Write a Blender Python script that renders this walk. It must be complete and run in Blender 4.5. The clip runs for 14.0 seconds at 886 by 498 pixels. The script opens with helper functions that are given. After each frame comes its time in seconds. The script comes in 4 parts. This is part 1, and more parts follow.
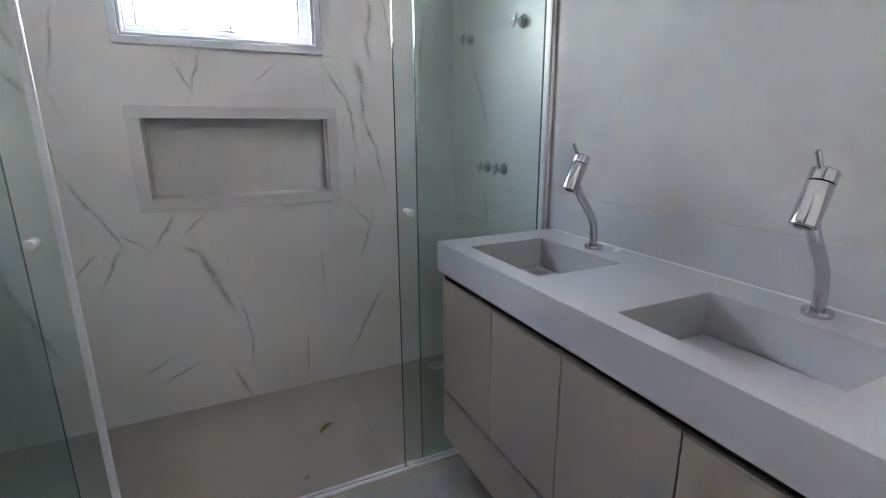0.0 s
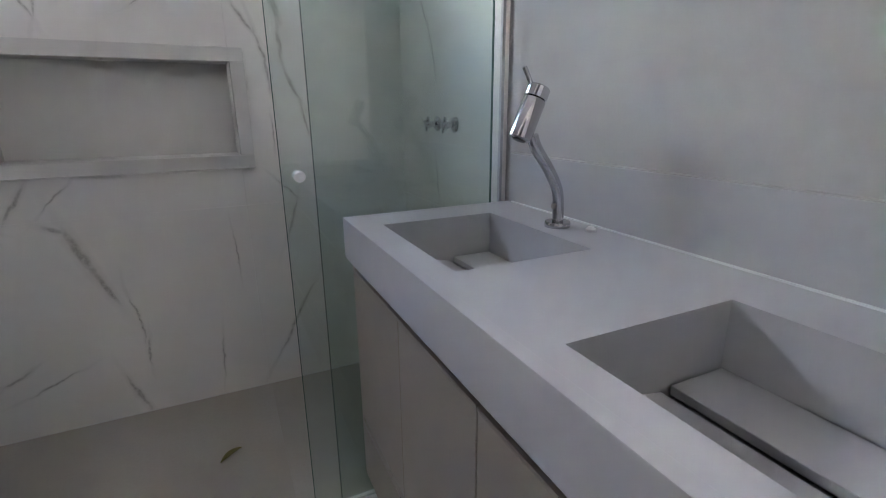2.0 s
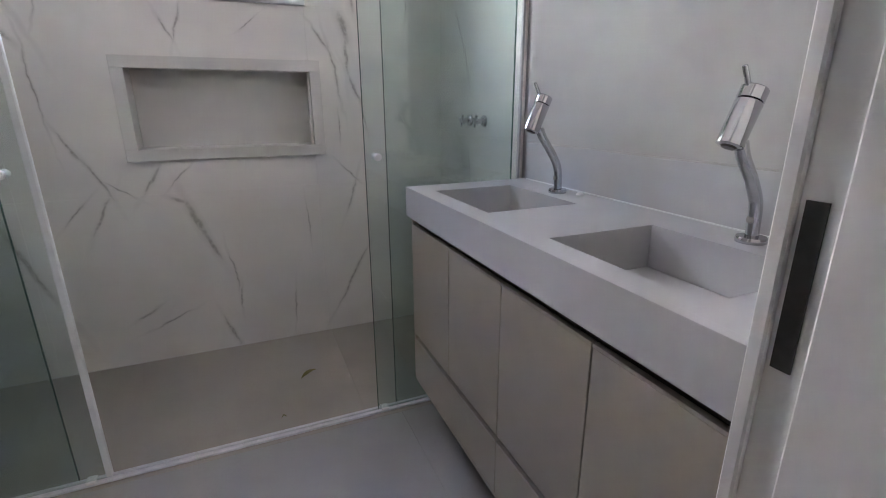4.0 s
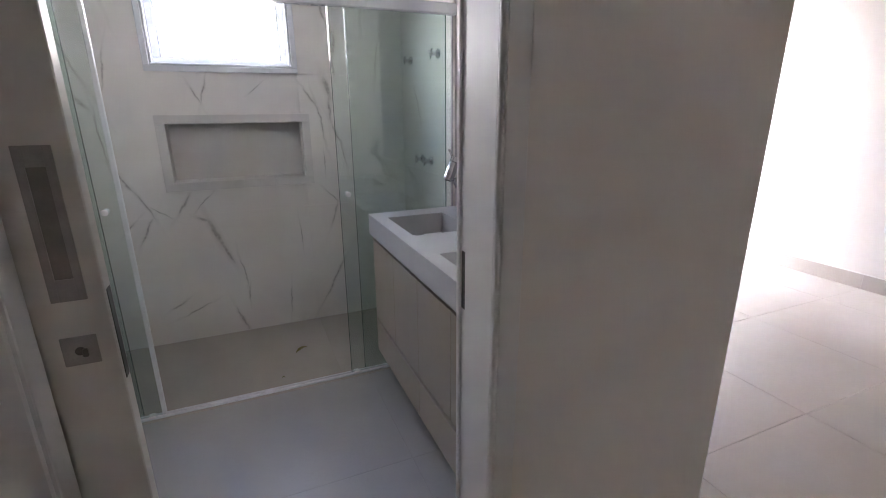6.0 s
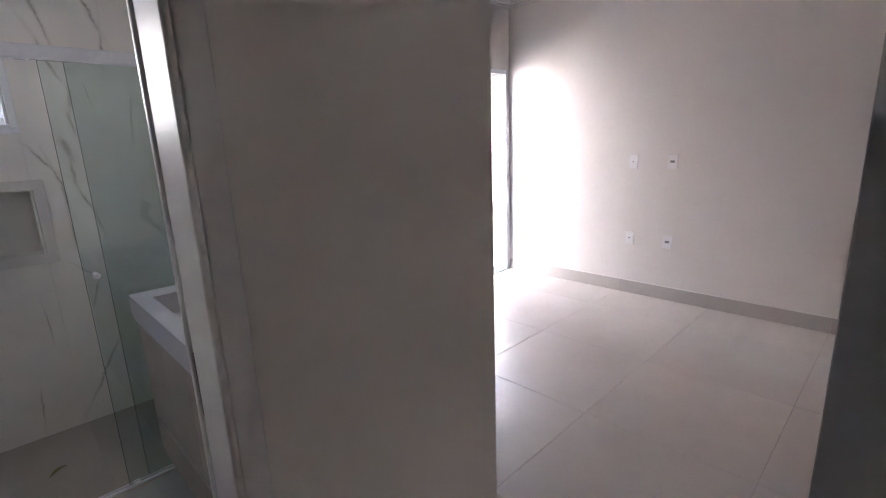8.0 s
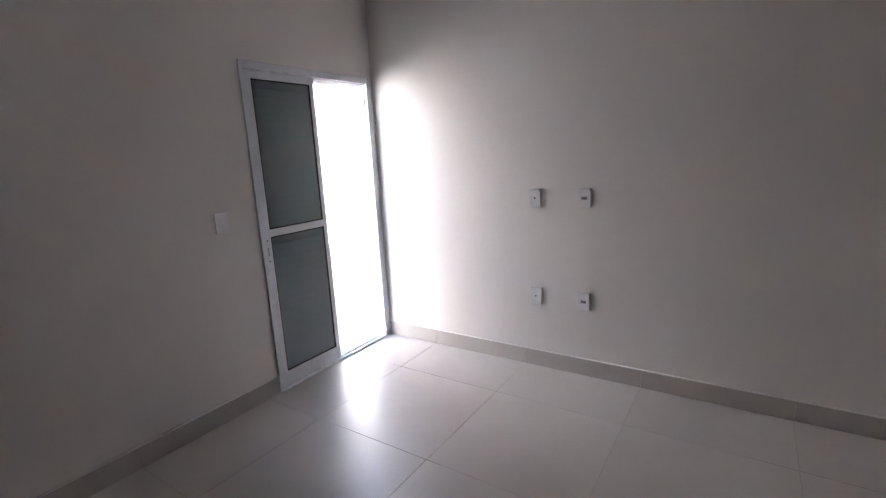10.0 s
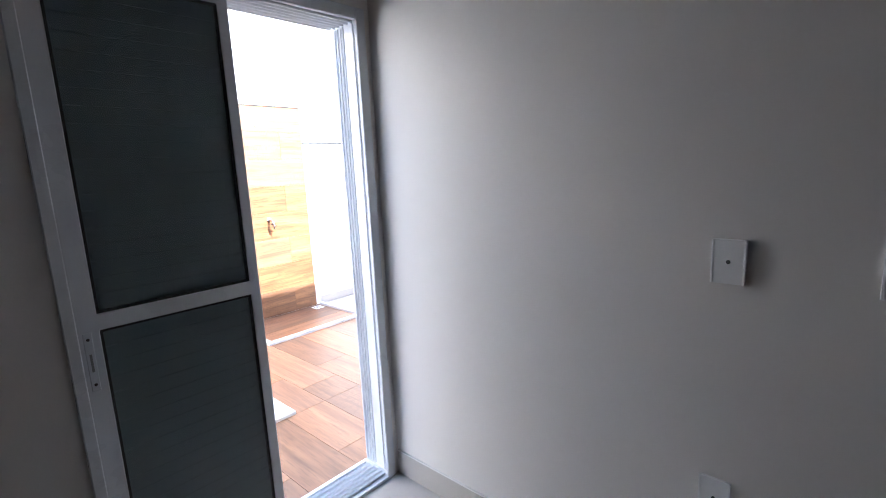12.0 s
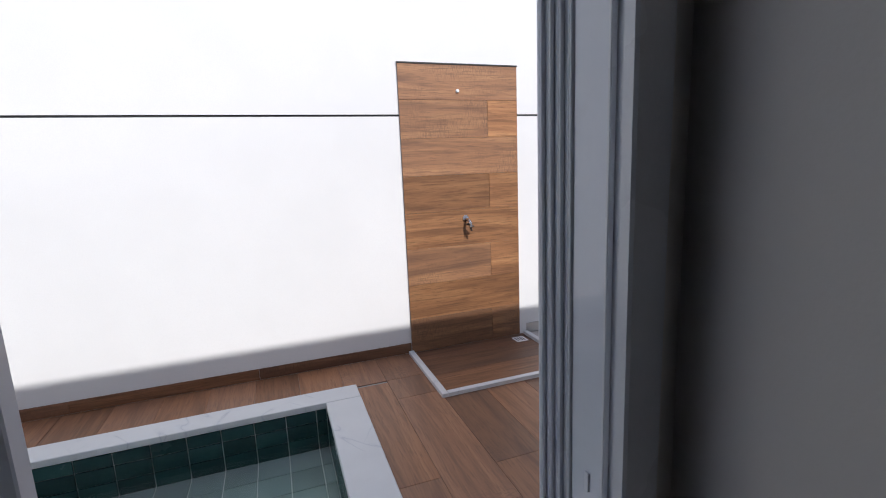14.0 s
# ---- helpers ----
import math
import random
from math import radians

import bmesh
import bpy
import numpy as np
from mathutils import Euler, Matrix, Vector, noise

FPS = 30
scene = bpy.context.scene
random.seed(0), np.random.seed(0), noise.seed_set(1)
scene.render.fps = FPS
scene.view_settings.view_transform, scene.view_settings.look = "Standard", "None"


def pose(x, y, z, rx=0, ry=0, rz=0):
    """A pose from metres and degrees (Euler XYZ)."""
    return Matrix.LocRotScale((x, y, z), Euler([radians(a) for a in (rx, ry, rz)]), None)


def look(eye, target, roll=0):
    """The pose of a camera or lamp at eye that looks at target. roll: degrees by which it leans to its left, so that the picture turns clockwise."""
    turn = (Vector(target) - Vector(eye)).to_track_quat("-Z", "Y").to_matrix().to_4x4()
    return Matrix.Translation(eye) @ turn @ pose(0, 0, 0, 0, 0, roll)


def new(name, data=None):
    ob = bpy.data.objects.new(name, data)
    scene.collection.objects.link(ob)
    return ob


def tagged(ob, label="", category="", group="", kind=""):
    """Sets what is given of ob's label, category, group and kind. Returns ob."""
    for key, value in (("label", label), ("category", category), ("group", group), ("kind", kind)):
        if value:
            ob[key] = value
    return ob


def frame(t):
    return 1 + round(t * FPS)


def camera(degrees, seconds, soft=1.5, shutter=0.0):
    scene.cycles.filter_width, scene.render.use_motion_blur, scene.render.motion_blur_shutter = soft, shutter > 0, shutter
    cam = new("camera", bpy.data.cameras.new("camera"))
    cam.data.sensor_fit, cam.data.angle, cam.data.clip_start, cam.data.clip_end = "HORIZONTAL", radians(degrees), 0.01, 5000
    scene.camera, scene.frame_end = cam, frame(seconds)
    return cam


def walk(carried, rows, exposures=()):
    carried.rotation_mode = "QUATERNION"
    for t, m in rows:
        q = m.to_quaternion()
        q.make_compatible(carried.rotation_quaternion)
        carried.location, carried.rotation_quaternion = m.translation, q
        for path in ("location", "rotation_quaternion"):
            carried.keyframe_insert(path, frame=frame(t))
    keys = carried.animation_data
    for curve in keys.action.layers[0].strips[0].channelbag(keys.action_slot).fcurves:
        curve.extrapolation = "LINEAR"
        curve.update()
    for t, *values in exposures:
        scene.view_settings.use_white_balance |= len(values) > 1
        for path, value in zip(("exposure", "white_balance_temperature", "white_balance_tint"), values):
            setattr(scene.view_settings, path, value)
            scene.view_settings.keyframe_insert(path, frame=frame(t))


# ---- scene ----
cam = camera(87.1, 14.0, soft=1.0)
PATH = [
    (0, (-1.103, -1.418, 1.265), (-0.278, 0.337, 0.777), -0.4),
    (0.5, (-1.032, -1.339, 1.333), (-0.231, 0.423, 0.827), -0.8),
    (1, (-0.923, -1.289, 1.332), (-0.106, 0.461, 0.812), -0.9),
    (1.5, (-0.748, -1.195, 1.265), (0.079, 0.542, 0.72), -0.8),
    (2, (-0.712, -1.116, 1.147), (0.105, 0.62, 0.581), -0.5),
    (2.5, (-0.758, -1.119, 1.074), (0.04, 0.618, 0.487), -0.3),
    (3, (-0.822, -1.165, 1.118), (-0.043, 0.577, 0.519), -0.1),
    (3.2, (-0.857, -1.218, 1.13), (-0.099, 0.536, 0.537), -0.0),
    (5.3, (-1.057, -2.118, 1.307), (-0.323, -0.349, 0.732), -0.5),
    (5.5, (-1.068, -2.185, 1.348), (-0.327, -0.423, 0.757), -0.2),
    (6, (-1.021, -2.237, 1.409), (-0.261, -0.481, 0.826), -0.3),
    (6.5, (-0.977, -2.246, 1.45), (-0.139, -0.516, 0.899), -0.9),
    (7, (-0.962, -2.299, 1.472), (0.045, -0.65, 0.953), -1.2),
    (7.5, (-0.935, -2.326, 1.479), (0.256, -0.796, 0.99), -1.6),
    (8, (-0.819, -2.302, 1.493), (0.54, -0.907, 1.038), -2.2),
    (10.3, (0.652, -1.590, 1.582), (2.284, -0.503, 1.175), -3.0),
    (10.5, (0.828, -1.512, 1.569), (2.445, -0.403, 1.173), -3.1),
    (11, (1.251, -1.294, 1.535), (2.848, -0.148, 1.163), -3.1),
    (11.5, (1.622, -0.994, 1.537), (3.216, 0.159, 1.178), -2.7),
    (12, (2.019, -0.721, 1.52), (3.473, 0.607, 1.172), -2.6),
    (12.5, (2.395, -0.388, 1.485), (3.721, 1.072, 1.151), -1.7),
    (13, (2.667, -0.044, 1.477), (3.801, 1.567, 1.138), -1.5),
    (13.5, (2.885, 0.285, 1.468), (3.782, 2.037, 1.113), -1.6),
    (14, (3.036, 0.581, 1.455), (3.702, 2.434, 1.108), -2.4),
]
# exposure and white balance over the walk: seconds, stops, kelvin, tint
EXPO = [(0.0, 5.5, 6350, 18), (1.0, 5.35, 6350, 19), (1.7, 5.32, 6400, 19), (3.2, 5.48, 6550, 22), (5.3, 5.55, 6650, 22), (6.5, 5.17, 6550, 21), (8.0, 4.85, 6550, 23),
        (10.5, 3.75, 6250, 17), (11.0, 3.42, 6150, 16), (11.5, 3.08, 6000, 14), (12.0, 2.75, 5900, 13), (12.5, 2.15, 5850, 12), (13.0, 1.55, 5900, 12), (13.5, 0.82, 6000, 14), (14.0, -0.08, 6100, 13)]
walk(cam, [(t, look(eye, target, roll)) for t, eye, target, roll in PATH], EXPO)

# ---- light: clear sky, sun behind the house ----
SUN_EL, SUN_AZ = 46.5, 12.0      # elevation; the sun stands in the -y side, turned towards +x
world = bpy.data.worlds.new("world")
scene.world = world
world.use_nodes = True
wn = world.node_tree.nodes
sky = wn.new("ShaderNodeTexSky")
sky.sky_type = "NISHITA"
sky.sun_disc = False
sky.sun_elevation = radians(SUN_EL)
sky.sun_rotation = radians(180 - SUN_AZ)
wn["Background"].inputs["Strength"].default_value = 0.15
world.node_tree.links.new(sky.outputs[0], wn["Background"].inputs["Color"])
sun = new("sun", bpy.data.lights.new("sun", "SUN"))
sun.data.energy, sun.data.angle, sun.data.color = 4.5, radians(0.6), (1.0, 0.95, 0.88)
sun.matrix_world = look((6 * math.sin(radians(SUN_AZ)), -6 * math.cos(radians(SUN_AZ)), 6 * math.tan(radians(SUN_EL))), (0, 0, 0))
# sky light in the bathroom window's opening
sky_lamp = new("window_light", bpy.data.lights.new("window_light", "AREA"))
sky_lamp.data.shape, sky_lamp.data.size, sky_lamp.data.size_y = "RECTANGLE", 0.72, 0.46
sky_lamp.data.energy, sky_lamp.data.color = 0.50, (0.94, 0.97, 1.0)
sky_lamp.matrix_world = look((-1.03, 1.19, 1.97), (-1.03, 0.19, 1.27))


# ---- materials ----
def nodes_of(name):
    m = bpy.data.materials.new(name)
    m.use_nodes = True
    t = m.node_tree
    return m, t, t.nodes["Principled BSDF"]


def mixer(t, a, b, fac, mode="MIX"):
    n = t.nodes.new("ShaderNodeMix")
    n.data_type, n.blend_type = "RGBA", mode
    for sock, v in ((n.inputs[6], a), (n.inputs[7], b), (n.inputs[0], fac)):
        if hasattr(v, "default_value"):
            t.links.new(v, sock)
        elif isinstance(v, (int, float)):
            sock.default_value = v
        else:
            sock.default_value = (*v, 1)
    return n.outputs[2]


def ramp(t, src, lo, hi, a=0.0, b=1.0):
    n = t.nodes.new("ShaderNodeMapRange")
    n.inputs[1].default_value, n.inputs[2].default_value = lo, hi
    n.inputs[3].default_value, n.inputs[4].default_value = a, b
    t.links.new(src, n.inputs[0])
    return n.outputs[0]


def math_node(t, op, a, b=0.0):
    n = t.nodes.new("ShaderNodeMath")
    n.operation = op
    for sock, v in ((n.inputs[0], a), (n.inputs[1], b)):
        if hasattr(v, "default_value"):
            t.links.new(v, sock)
        else:
            sock.default_value = v
    return n.outputs[0]


def coords(t, scale=(1, 1, 1), turn=(0, 0, 0), shift=0.0):
    """Object coordinates, moved by a random amount for each piece when shift is set."""
    tc = t.nodes.new("ShaderNodeTexCoord")
    mp = t.nodes.new("ShaderNodeMapping")
    mp.inputs["Scale"].default_value = scale
    rot = t.nodes.new("ShaderNodeMapping")
    rot.inputs["Rotation"].default_value = [radians(a) for a in turn]
    t.links.new(tc.outputs["Object"], rot.inputs["Vector"])
    t.links.new(rot.outputs[0], mp.inputs["Vector"])
    if not shift:
        return mp.outputs[0]
    oi = t.nodes.new("ShaderNodeObjectInfo")
    va = t.nodes.new("ShaderNodeVectorMath")
    va.operation = "ADD"
    t.links.new(mp.outputs[0], va.inputs[0])
    t.links.new(math_node(t, "MULTIPLY", oi.outputs["Random"], shift), va.inputs[1])
    return va.outputs[0]


def noise_tex(t, vec, scale, detail=4.0, rough=0.55, distort=0.0):
    n = t.nodes.new("ShaderNodeTexNoise")
    n.inputs["Scale"].default_value, n.inputs["Detail"].default_value = scale, detail
    n.inputs["Roughness"].default_value, n.inputs["Distortion"].default_value = rough, distort
    t.links.new(vec, n.inputs["Vector"])
    return n.outputs["Fac"]


def bump(t, p, height, strength, dist=0.002):
    n = t.nodes.new("ShaderNodeBump")
    n.inputs["Strength"].default_value, n.inputs["Distance"].default_value = strength, dist
    t.links.new(height, n.inputs["Height"])
    t.links.new(n.outputs[0], p.inputs["Normal"])


def grainy(name, base, second, scale, rough=0.5, metal=0.0, relief=0.1, fine=60.0, shift=0.0, spread=0.0):
    """Surface with broad blotches, fine grain and relief."""
    m, t, p = nodes_of(name)
    v = coords(t, shift=shift)
    broad = noise_tex(t, v, scale, 4.0)
    small = noise_tex(t, v, fine, 3.0)
    c = mixer(t, base, second, ramp(t, broad, 0.3, 0.7))
    c = mixer(t, c, second, ramp(t, small, 0.45, 0.75, 0.0, 0.5))
    if spread:
        oi = t.nodes.new("ShaderNodeObjectInfo")
        hsv = t.nodes.new("ShaderNodeHueSaturation")
        t.links.new(c, hsv.inputs["Color"])
        t.links.new(ramp(t, oi.outputs["Random"], 0, 1, 1 - spread, 1 + spread), hsv.inputs["Value"])
        c = hsv.outputs[0]
    t.links.new(c, p.inputs["Base Color"])
    t.links.new(ramp(t, broad, 0.2, 0.8, rough * 0.85, min(1, rough * 1.15)), p.inputs["Roughness"])
    p.inputs["Metallic"].default_value = metal
    if relief:
        bump(t, p, small, relief)
    return m


def marble(name, base, vein, size, shift=40.0, rough=0.3, lean=(28, -34)):
    """Pale porcelain with sparse, steep, broken veins leaning two ways and a faint cloud; veins lie in local x and y."""
    m, t, p = nodes_of(name)
    cloud = noise_tex(t, coords(t, (1, 1, 1), (0, 0, 0), shift), 2.5, 4.0)
    tone = mixer(t, base, tuple(c * 0.92 for c in base), ramp(t, cloud, 0.35, 0.7))
    for k, (turn, width, lo, hi) in enumerate(((lean[0], 0.0060, 0.52, 0.60), (lean[1], 0.0042, 0.54, 0.60))):
        v = coords(t, (2.3 * size, 0.42 * size, 1.0), (0, 0, turn), shift + 7.0 * k)
        n1 = noise_tex(t, v, 1.3, 2.2, 0.4, 0.0)
        fray = noise_tex(t, coords(t, (1, 1, 1), (0, 0, 0), shift), 24.0, 4.0, 0.65)
        off = math_node(t, "ADD", math_node(t, "SUBTRACT", n1, 0.515), math_node(t, "MULTIPLY", math_node(t, "SUBTRACT", fray, 0.5), 0.022))
        line = math_node(t, "ABSOLUTE", off)
        mask = ramp(t, noise_tex(t, coords(t, (1.3 * size, 0.6 * size, 1.0), (0, 0, turn), shift + 19.0 * k), 2.0, 2.0), lo, hi)
        core = math_node(t, "MULTIPLY", ramp(t, line, 0.0, width, 1.0, 0.0), mask)
        halo = math_node(t, "MULTIPLY", ramp(t, line, 0.0, width * 4.0, 0.35, 0.0), mask)
        grit = ramp(t, fray, 0.35, 0.6, 0.4, 0.95)
        tone = mixer(t, tone, vein, halo)
        tone = mixer(t, tone, vein, math_node(t, "MULTIPLY", core, grit))
    t.links.new(tone, p.inputs["Base Color"])
    p.inputs["Roughness"].default_value = rough
    bump(t, p, cloud, 0.04)
    return m


def placed_marble(name, base, vein, axis, veins, rough=0.3):
    """Pale porcelain printed with single brushed veins. axis: the wall's normal; veins: (start, end, half width) across and up the wall, in metres."""
    m, t, p = nodes_of(name)
    geo = t.nodes.new("ShaderNodeNewGeometry")
    sep = t.nodes.new("ShaderNodeSeparateXYZ")
    t.links.new(geo.outputs["Position"], sep.inputs[0])
    flat = t.nodes.new("ShaderNodeCombineXYZ")
    t.links.new(sep.outputs["X" if axis == "y" else "Y"], flat.inputs[0])
    t.links.new(sep.outputs["Z"], flat.inputs[1])
    at = flat.outputs[0]
    for size, much in ((4.0, 0.060), (24.0, 0.018)):
        n = t.nodes.new("ShaderNodeTexNoise")
        n.inputs["Scale"].default_value, n.inputs["Detail"].default_value = size, 3.0
        t.links.new(flat.outputs[0], n.inputs["Vector"])
        off = t.nodes.new("ShaderNodeVectorMath")
        off.operation = "MULTIPLY_ADD"
        t.links.new(n.outputs["Color"], off.inputs[0])
        off.inputs[1].default_value = (much, much, 0)
        off.inputs[2].default_value = (-much / 2, -much / 2, 0)
        add = t.nodes.new("ShaderNodeVectorMath")
        add.operation = "ADD"
        t.links.new(at, add.inputs[0])
        t.links.new(off.outputs[0], add.inputs[1])
        at = add.outputs[0]
    core = halo = 0.0
    for (x0, z0), (x1, z1), w in veins:
        mp = t.nodes.new("ShaderNodeMapping")
        mp.vector_type = "TEXTURE"
        mp.inputs["Location"].default_value = ((x0 + x1) / 2, (z0 + z1) / 2, 0)
        mp.inputs["Rotation"].default_value = (0, 0, math.atan2(z1 - z0, x1 - x0))
        mp.inputs["Scale"].default_value = (math.hypot(x1 - x0, z1 - z0) * 0.62, w, 1)
        t.links.new(at, mp.inputs["Vector"])
        ln = t.nodes.new("ShaderNodeVectorMath")
        ln.operation = "LENGTH"
        t.links.new(mp.outputs[0], ln.inputs[0])
        core = math_node(t, "MAXIMUM", ramp(t, ln.outputs["Value"], 0.35, 1.0, 1.0, 0.0), core)
        halo = math_node(t, "MAXIMUM", ramp(t, ln.outputs["Value"], 0.4, 2.2, 0.30, 0.0), halo)
    cloud = noise_tex(t, flat.outputs[0], 2.5, 4.0)
    grit = ramp(t, noise_tex(t, flat.outputs[0], 55.0, 5.0, 0.7), 0.36, 0.58, 0.25, 1.0)
    tone = mixer(t, base, tuple(c * 0.93 for c in base), ramp(t, cloud, 0.35, 0.7))
    tone = mixer(t, tone, vein, math_node(t, "MULTIPLY", halo, ramp(t, cloud, 0.35, 0.65, 0.3, 1.0)))
    tone = mixer(t, tone, vein, math_node(t, "MULTIPLY", math_node(t, "MULTIPLY", core, grit), 0.68))
    t.links.new(tone, p.inputs["Base Color"])
    p.inputs["Roughness"].default_value = rough
    bump(t, p, cloud, 0.04)
    return m


def wood(name, dark, mid, light, along, rough=0.45):
    """Wood-look porcelain plank; along: the axis of the grain."""
    m, t, p = nodes_of(name)
    s = [9.0, 9.0, 9.0]
    s["xyz".index(along)] = 0.7
    v = coords(t, tuple(s), (0, 0, 0), 60.0)
    n1 = noise_tex(t, v, 1.0, 6.0, 0.6, 1.2)
    s2 = [60.0, 60.0, 60.0]
    s2["xyz".index(along)] = 3.0
    v2 = coords(t, tuple(s2), (0, 0, 0), 60.0)
    n2 = noise_tex(t, v2, 1.0, 4.0, 0.6)
    s3 = [130.0, 130.0, 130.0]
    s3["xyz".index(along)] = 9.0
    n3 = noise_tex(t, coords(t, tuple(s3), (0, 0, 0), 60.0), 1.0, 2.0, 0.5)
    s4 = [26.0, 26.0, 26.0]
    s4["xyz".index(along)] = 210.0
    n4 = noise_tex(t, coords(t, tuple(s4), (0, 0, 0), 60.0), 1.0, 2.0, 0.5)
    patch = ramp(t, noise_tex(t, coords(t, (2, 2, 2), (0, 0, 0), 60.0), 1.0, 2.0), 0.45, 0.6)
    c = mixer(t, dark, mid, ramp(t, n1, 0.30, 0.50))
    c = mixer(t, c, light, ramp(t, n1, 0.50, 0.72))
    c = mixer(t, c, dark, ramp(t, n2, 0.52, 0.70, 0.0, 0.75))
    c = mixer(t, c, dark, ramp(t, n3, 0.56, 0.68, 0.0, 0.6))
    oi = t.nodes.new("ShaderNodeObjectInfo")
    # some planks carry saw marks across the grain and a greyer tone
    sawn = ramp(t, math_node(t, "FRACT", math_node(t, "MULTIPLY", oi.outputs["Random"], 7.3)), 0.45, 0.55, 0.15, 1.0)
    c = mixer(t, c, dark, math_node(t, "MULTIPLY", math_node(t, "MULTIPLY", ramp(t, n4, 0.48, 0.62, 0.0, 0.7), patch), sawn))
    c = mixer(t, c, tuple(0.5 * (a + sum(mid) / 3) for a in dark), math_node(t, "MULTIPLY", sawn, 0.22))
    hsv = t.nodes.new("ShaderNodeHueSaturation")
    t.links.new(c, hsv.inputs["Color"])
    t.links.new(ramp(t, oi.outputs["Random"], 0, 1, 0.72, 1.25), hsv.inputs["Value"])
    t.links.new(hsv.outputs[0], p.inputs["Base Color"])
    p.inputs["Roughness"].default_value = rough
    bump(t, p, n2, 0.15)
    return m


def clear(name, tint, gloss=0.02, power=1.0):
    """Clear pane or water: tinted see-through with Fresnel gloss."""
    m, t, p = nodes_of(name)
    t.nodes.remove(p)
    tr = t.nodes.new("ShaderNodeBsdfTransparent")
    tr.inputs[0].default_value = (*tint, 1)
    gl = t.nodes.new("ShaderNodeBsdfGlossy")
    gl.inputs["Roughness"].default_value = gloss
    lw = t.nodes.new("ShaderNodeLayerWeight")
    lw.inputs["Blend"].default_value = 0.5
    schlick = math_node(t, "ADD", math_node(t, "MULTIPLY", math_node(t, "POWER", lw.outputs["Facing"], 5.0), 0.96), 0.04)
    mx = t.nodes.new("ShaderNodeMixShader")
    t.links.new(math_node(t, "MULTIPLY", schlick, power), mx.inputs[0])
    t.links.new(tr.outputs[0], mx.inputs[1])
    t.links.new(gl.outputs[0], mx.inputs[2])
    t.links.new(mx.outputs[0], t.nodes["Material Output"].inputs[0])
    return m


PAINT = grainy("wall_paint", (0.80, 0.77, 0.735), (0.77, 0.74, 0.70), 1.3, 0.75, relief=0.12, fine=180)
# off-white walls in mid-grey: the weaker light on them is in the colour
PAINT_BATH_DIM = grainy("bathroom_paint_dimmed", (0.45, 0.446, 0.438), (0.425, 0.421, 0.413), 1.3, 0.7, relief=0.1, fine=180)
PAINT_OUT = grainy("outdoor_paint", (0.80, 0.80, 0.79), (0.74, 0.74, 0.73), 0.9, 0.8, relief=0.3, fine=120)
CEILING = grainy("ceiling_paint", (0.80, 0.79, 0.77), (0.77, 0.76, 0.74), 1.0, 0.8, relief=0.05, fine=150)
TILE = grainy("floor_porcelain", (0.52, 0.49, 0.45), (0.465, 0.435, 0.40), 2.2, 0.33, relief=0.03, fine=90, shift=30.0, spread=0.03)
# TILE's porcelain again, darkened for the lower light in the shower
TILE_SHOWER_DIM = grainy("shower_porcelain_dimmed", (0.40, 0.37, 0.33), (0.36, 0.33, 0.29), 2.2, 0.45, relief=0.05, fine=90, shift=30.0, spread=0.03)
GROUT = grainy("grout", (0.34, 0.32, 0.295), (0.29, 0.275, 0.255), 8.0, 0.9)
GROUT_PALE = grainy("pale_grout", (0.72, 0.71, 0.69), (0.64, 0.63, 0.60), 8.0, 0.9)
VEINS_MIDDLE = [
    ((-1.29, 0.79), (-1.23, 0.76), .010), ((-1.23, 0.77), (-1.17, 0.59), .016), ((-1.18, 0.62), (-1.12, 0.47), .014),
    ((-1.08, 0.48), (-1.06, 0.30), .005), ((-1.05, 0.31), (-1.05, 0.21), .005)]
VEINS_NICHE = [
    ((-0.60, 1.51), (-0.54, 1.42), .006), ((-0.54, 1.43), (-0.50, 1.22), .006), ((-0.48, 1.59), (-0.45, 1.46), .017),
    ((-0.46, 1.48), (-0.46, 1.32), .010), ((-0.46, 1.32), (-0.40, 1.19), .007), ((-0.41, 1.20), (-0.37, 1.05), .005),
    ((-0.41, 1.85), (-0.42, 1.69), .011), ((-0.43, 1.71), (-0.41, 1.60), .010), ((-0.35, 1.86), (-0.32, 1.72), .005),
    ((-1.22, 1.52), (-1.18, 1.44), .006), ((-1.14, 1.58), (-1.18, 1.44), .005), ((-0.85, 1.54), (-0.92, 1.49), .003)]
VEINS_LEFT = [
    ((-1.64, 1.07), (-1.58, 0.95), .006), ((-1.58, 0.96), (-1.51, 0.80), .007), ((-1.52, 0.86), (-1.43, 0.80), .004),
    ((-1.61, 0.78), (-1.69, 0.69), .005), ((-1.52, 0.79), (-1.60, 0.64), .008), ((-1.31, 0.93), (-1.39, 0.81), .007),
    ((-1.20, 0.92), (-1.28, 0.84), .004), ((-1.70, 1.38), (-1.67, 1.11), .004)]
VEINS_LOW = [
    ((-1.14, 0.17), (-1.09, 0.02), .008), ((-1.29, 0.23), (-1.43, 0.17), .005), ((-1.43, 0.27), (-1.50, 0.22), .006),
    ((-0.79, 0.26), (-0.81, 0.10), .004), ((-0.40, 0.45), (-0.58, 0.13), .007), ((-0.44, 0.82), (-0.50, 0.66), .006),
    ((-0.51, 0.89), (-0.43, 0.82), .005), ((-0.70, 0.69), (-0.69, 0.55), .003), ((-1.77, 1.47), (-1.73, 1.41), .010),
    ((-0.51, 1.12), (-0.51, 1.03), .003), ((-1.59, 1.70), (-1.64, 1.52), .004)]
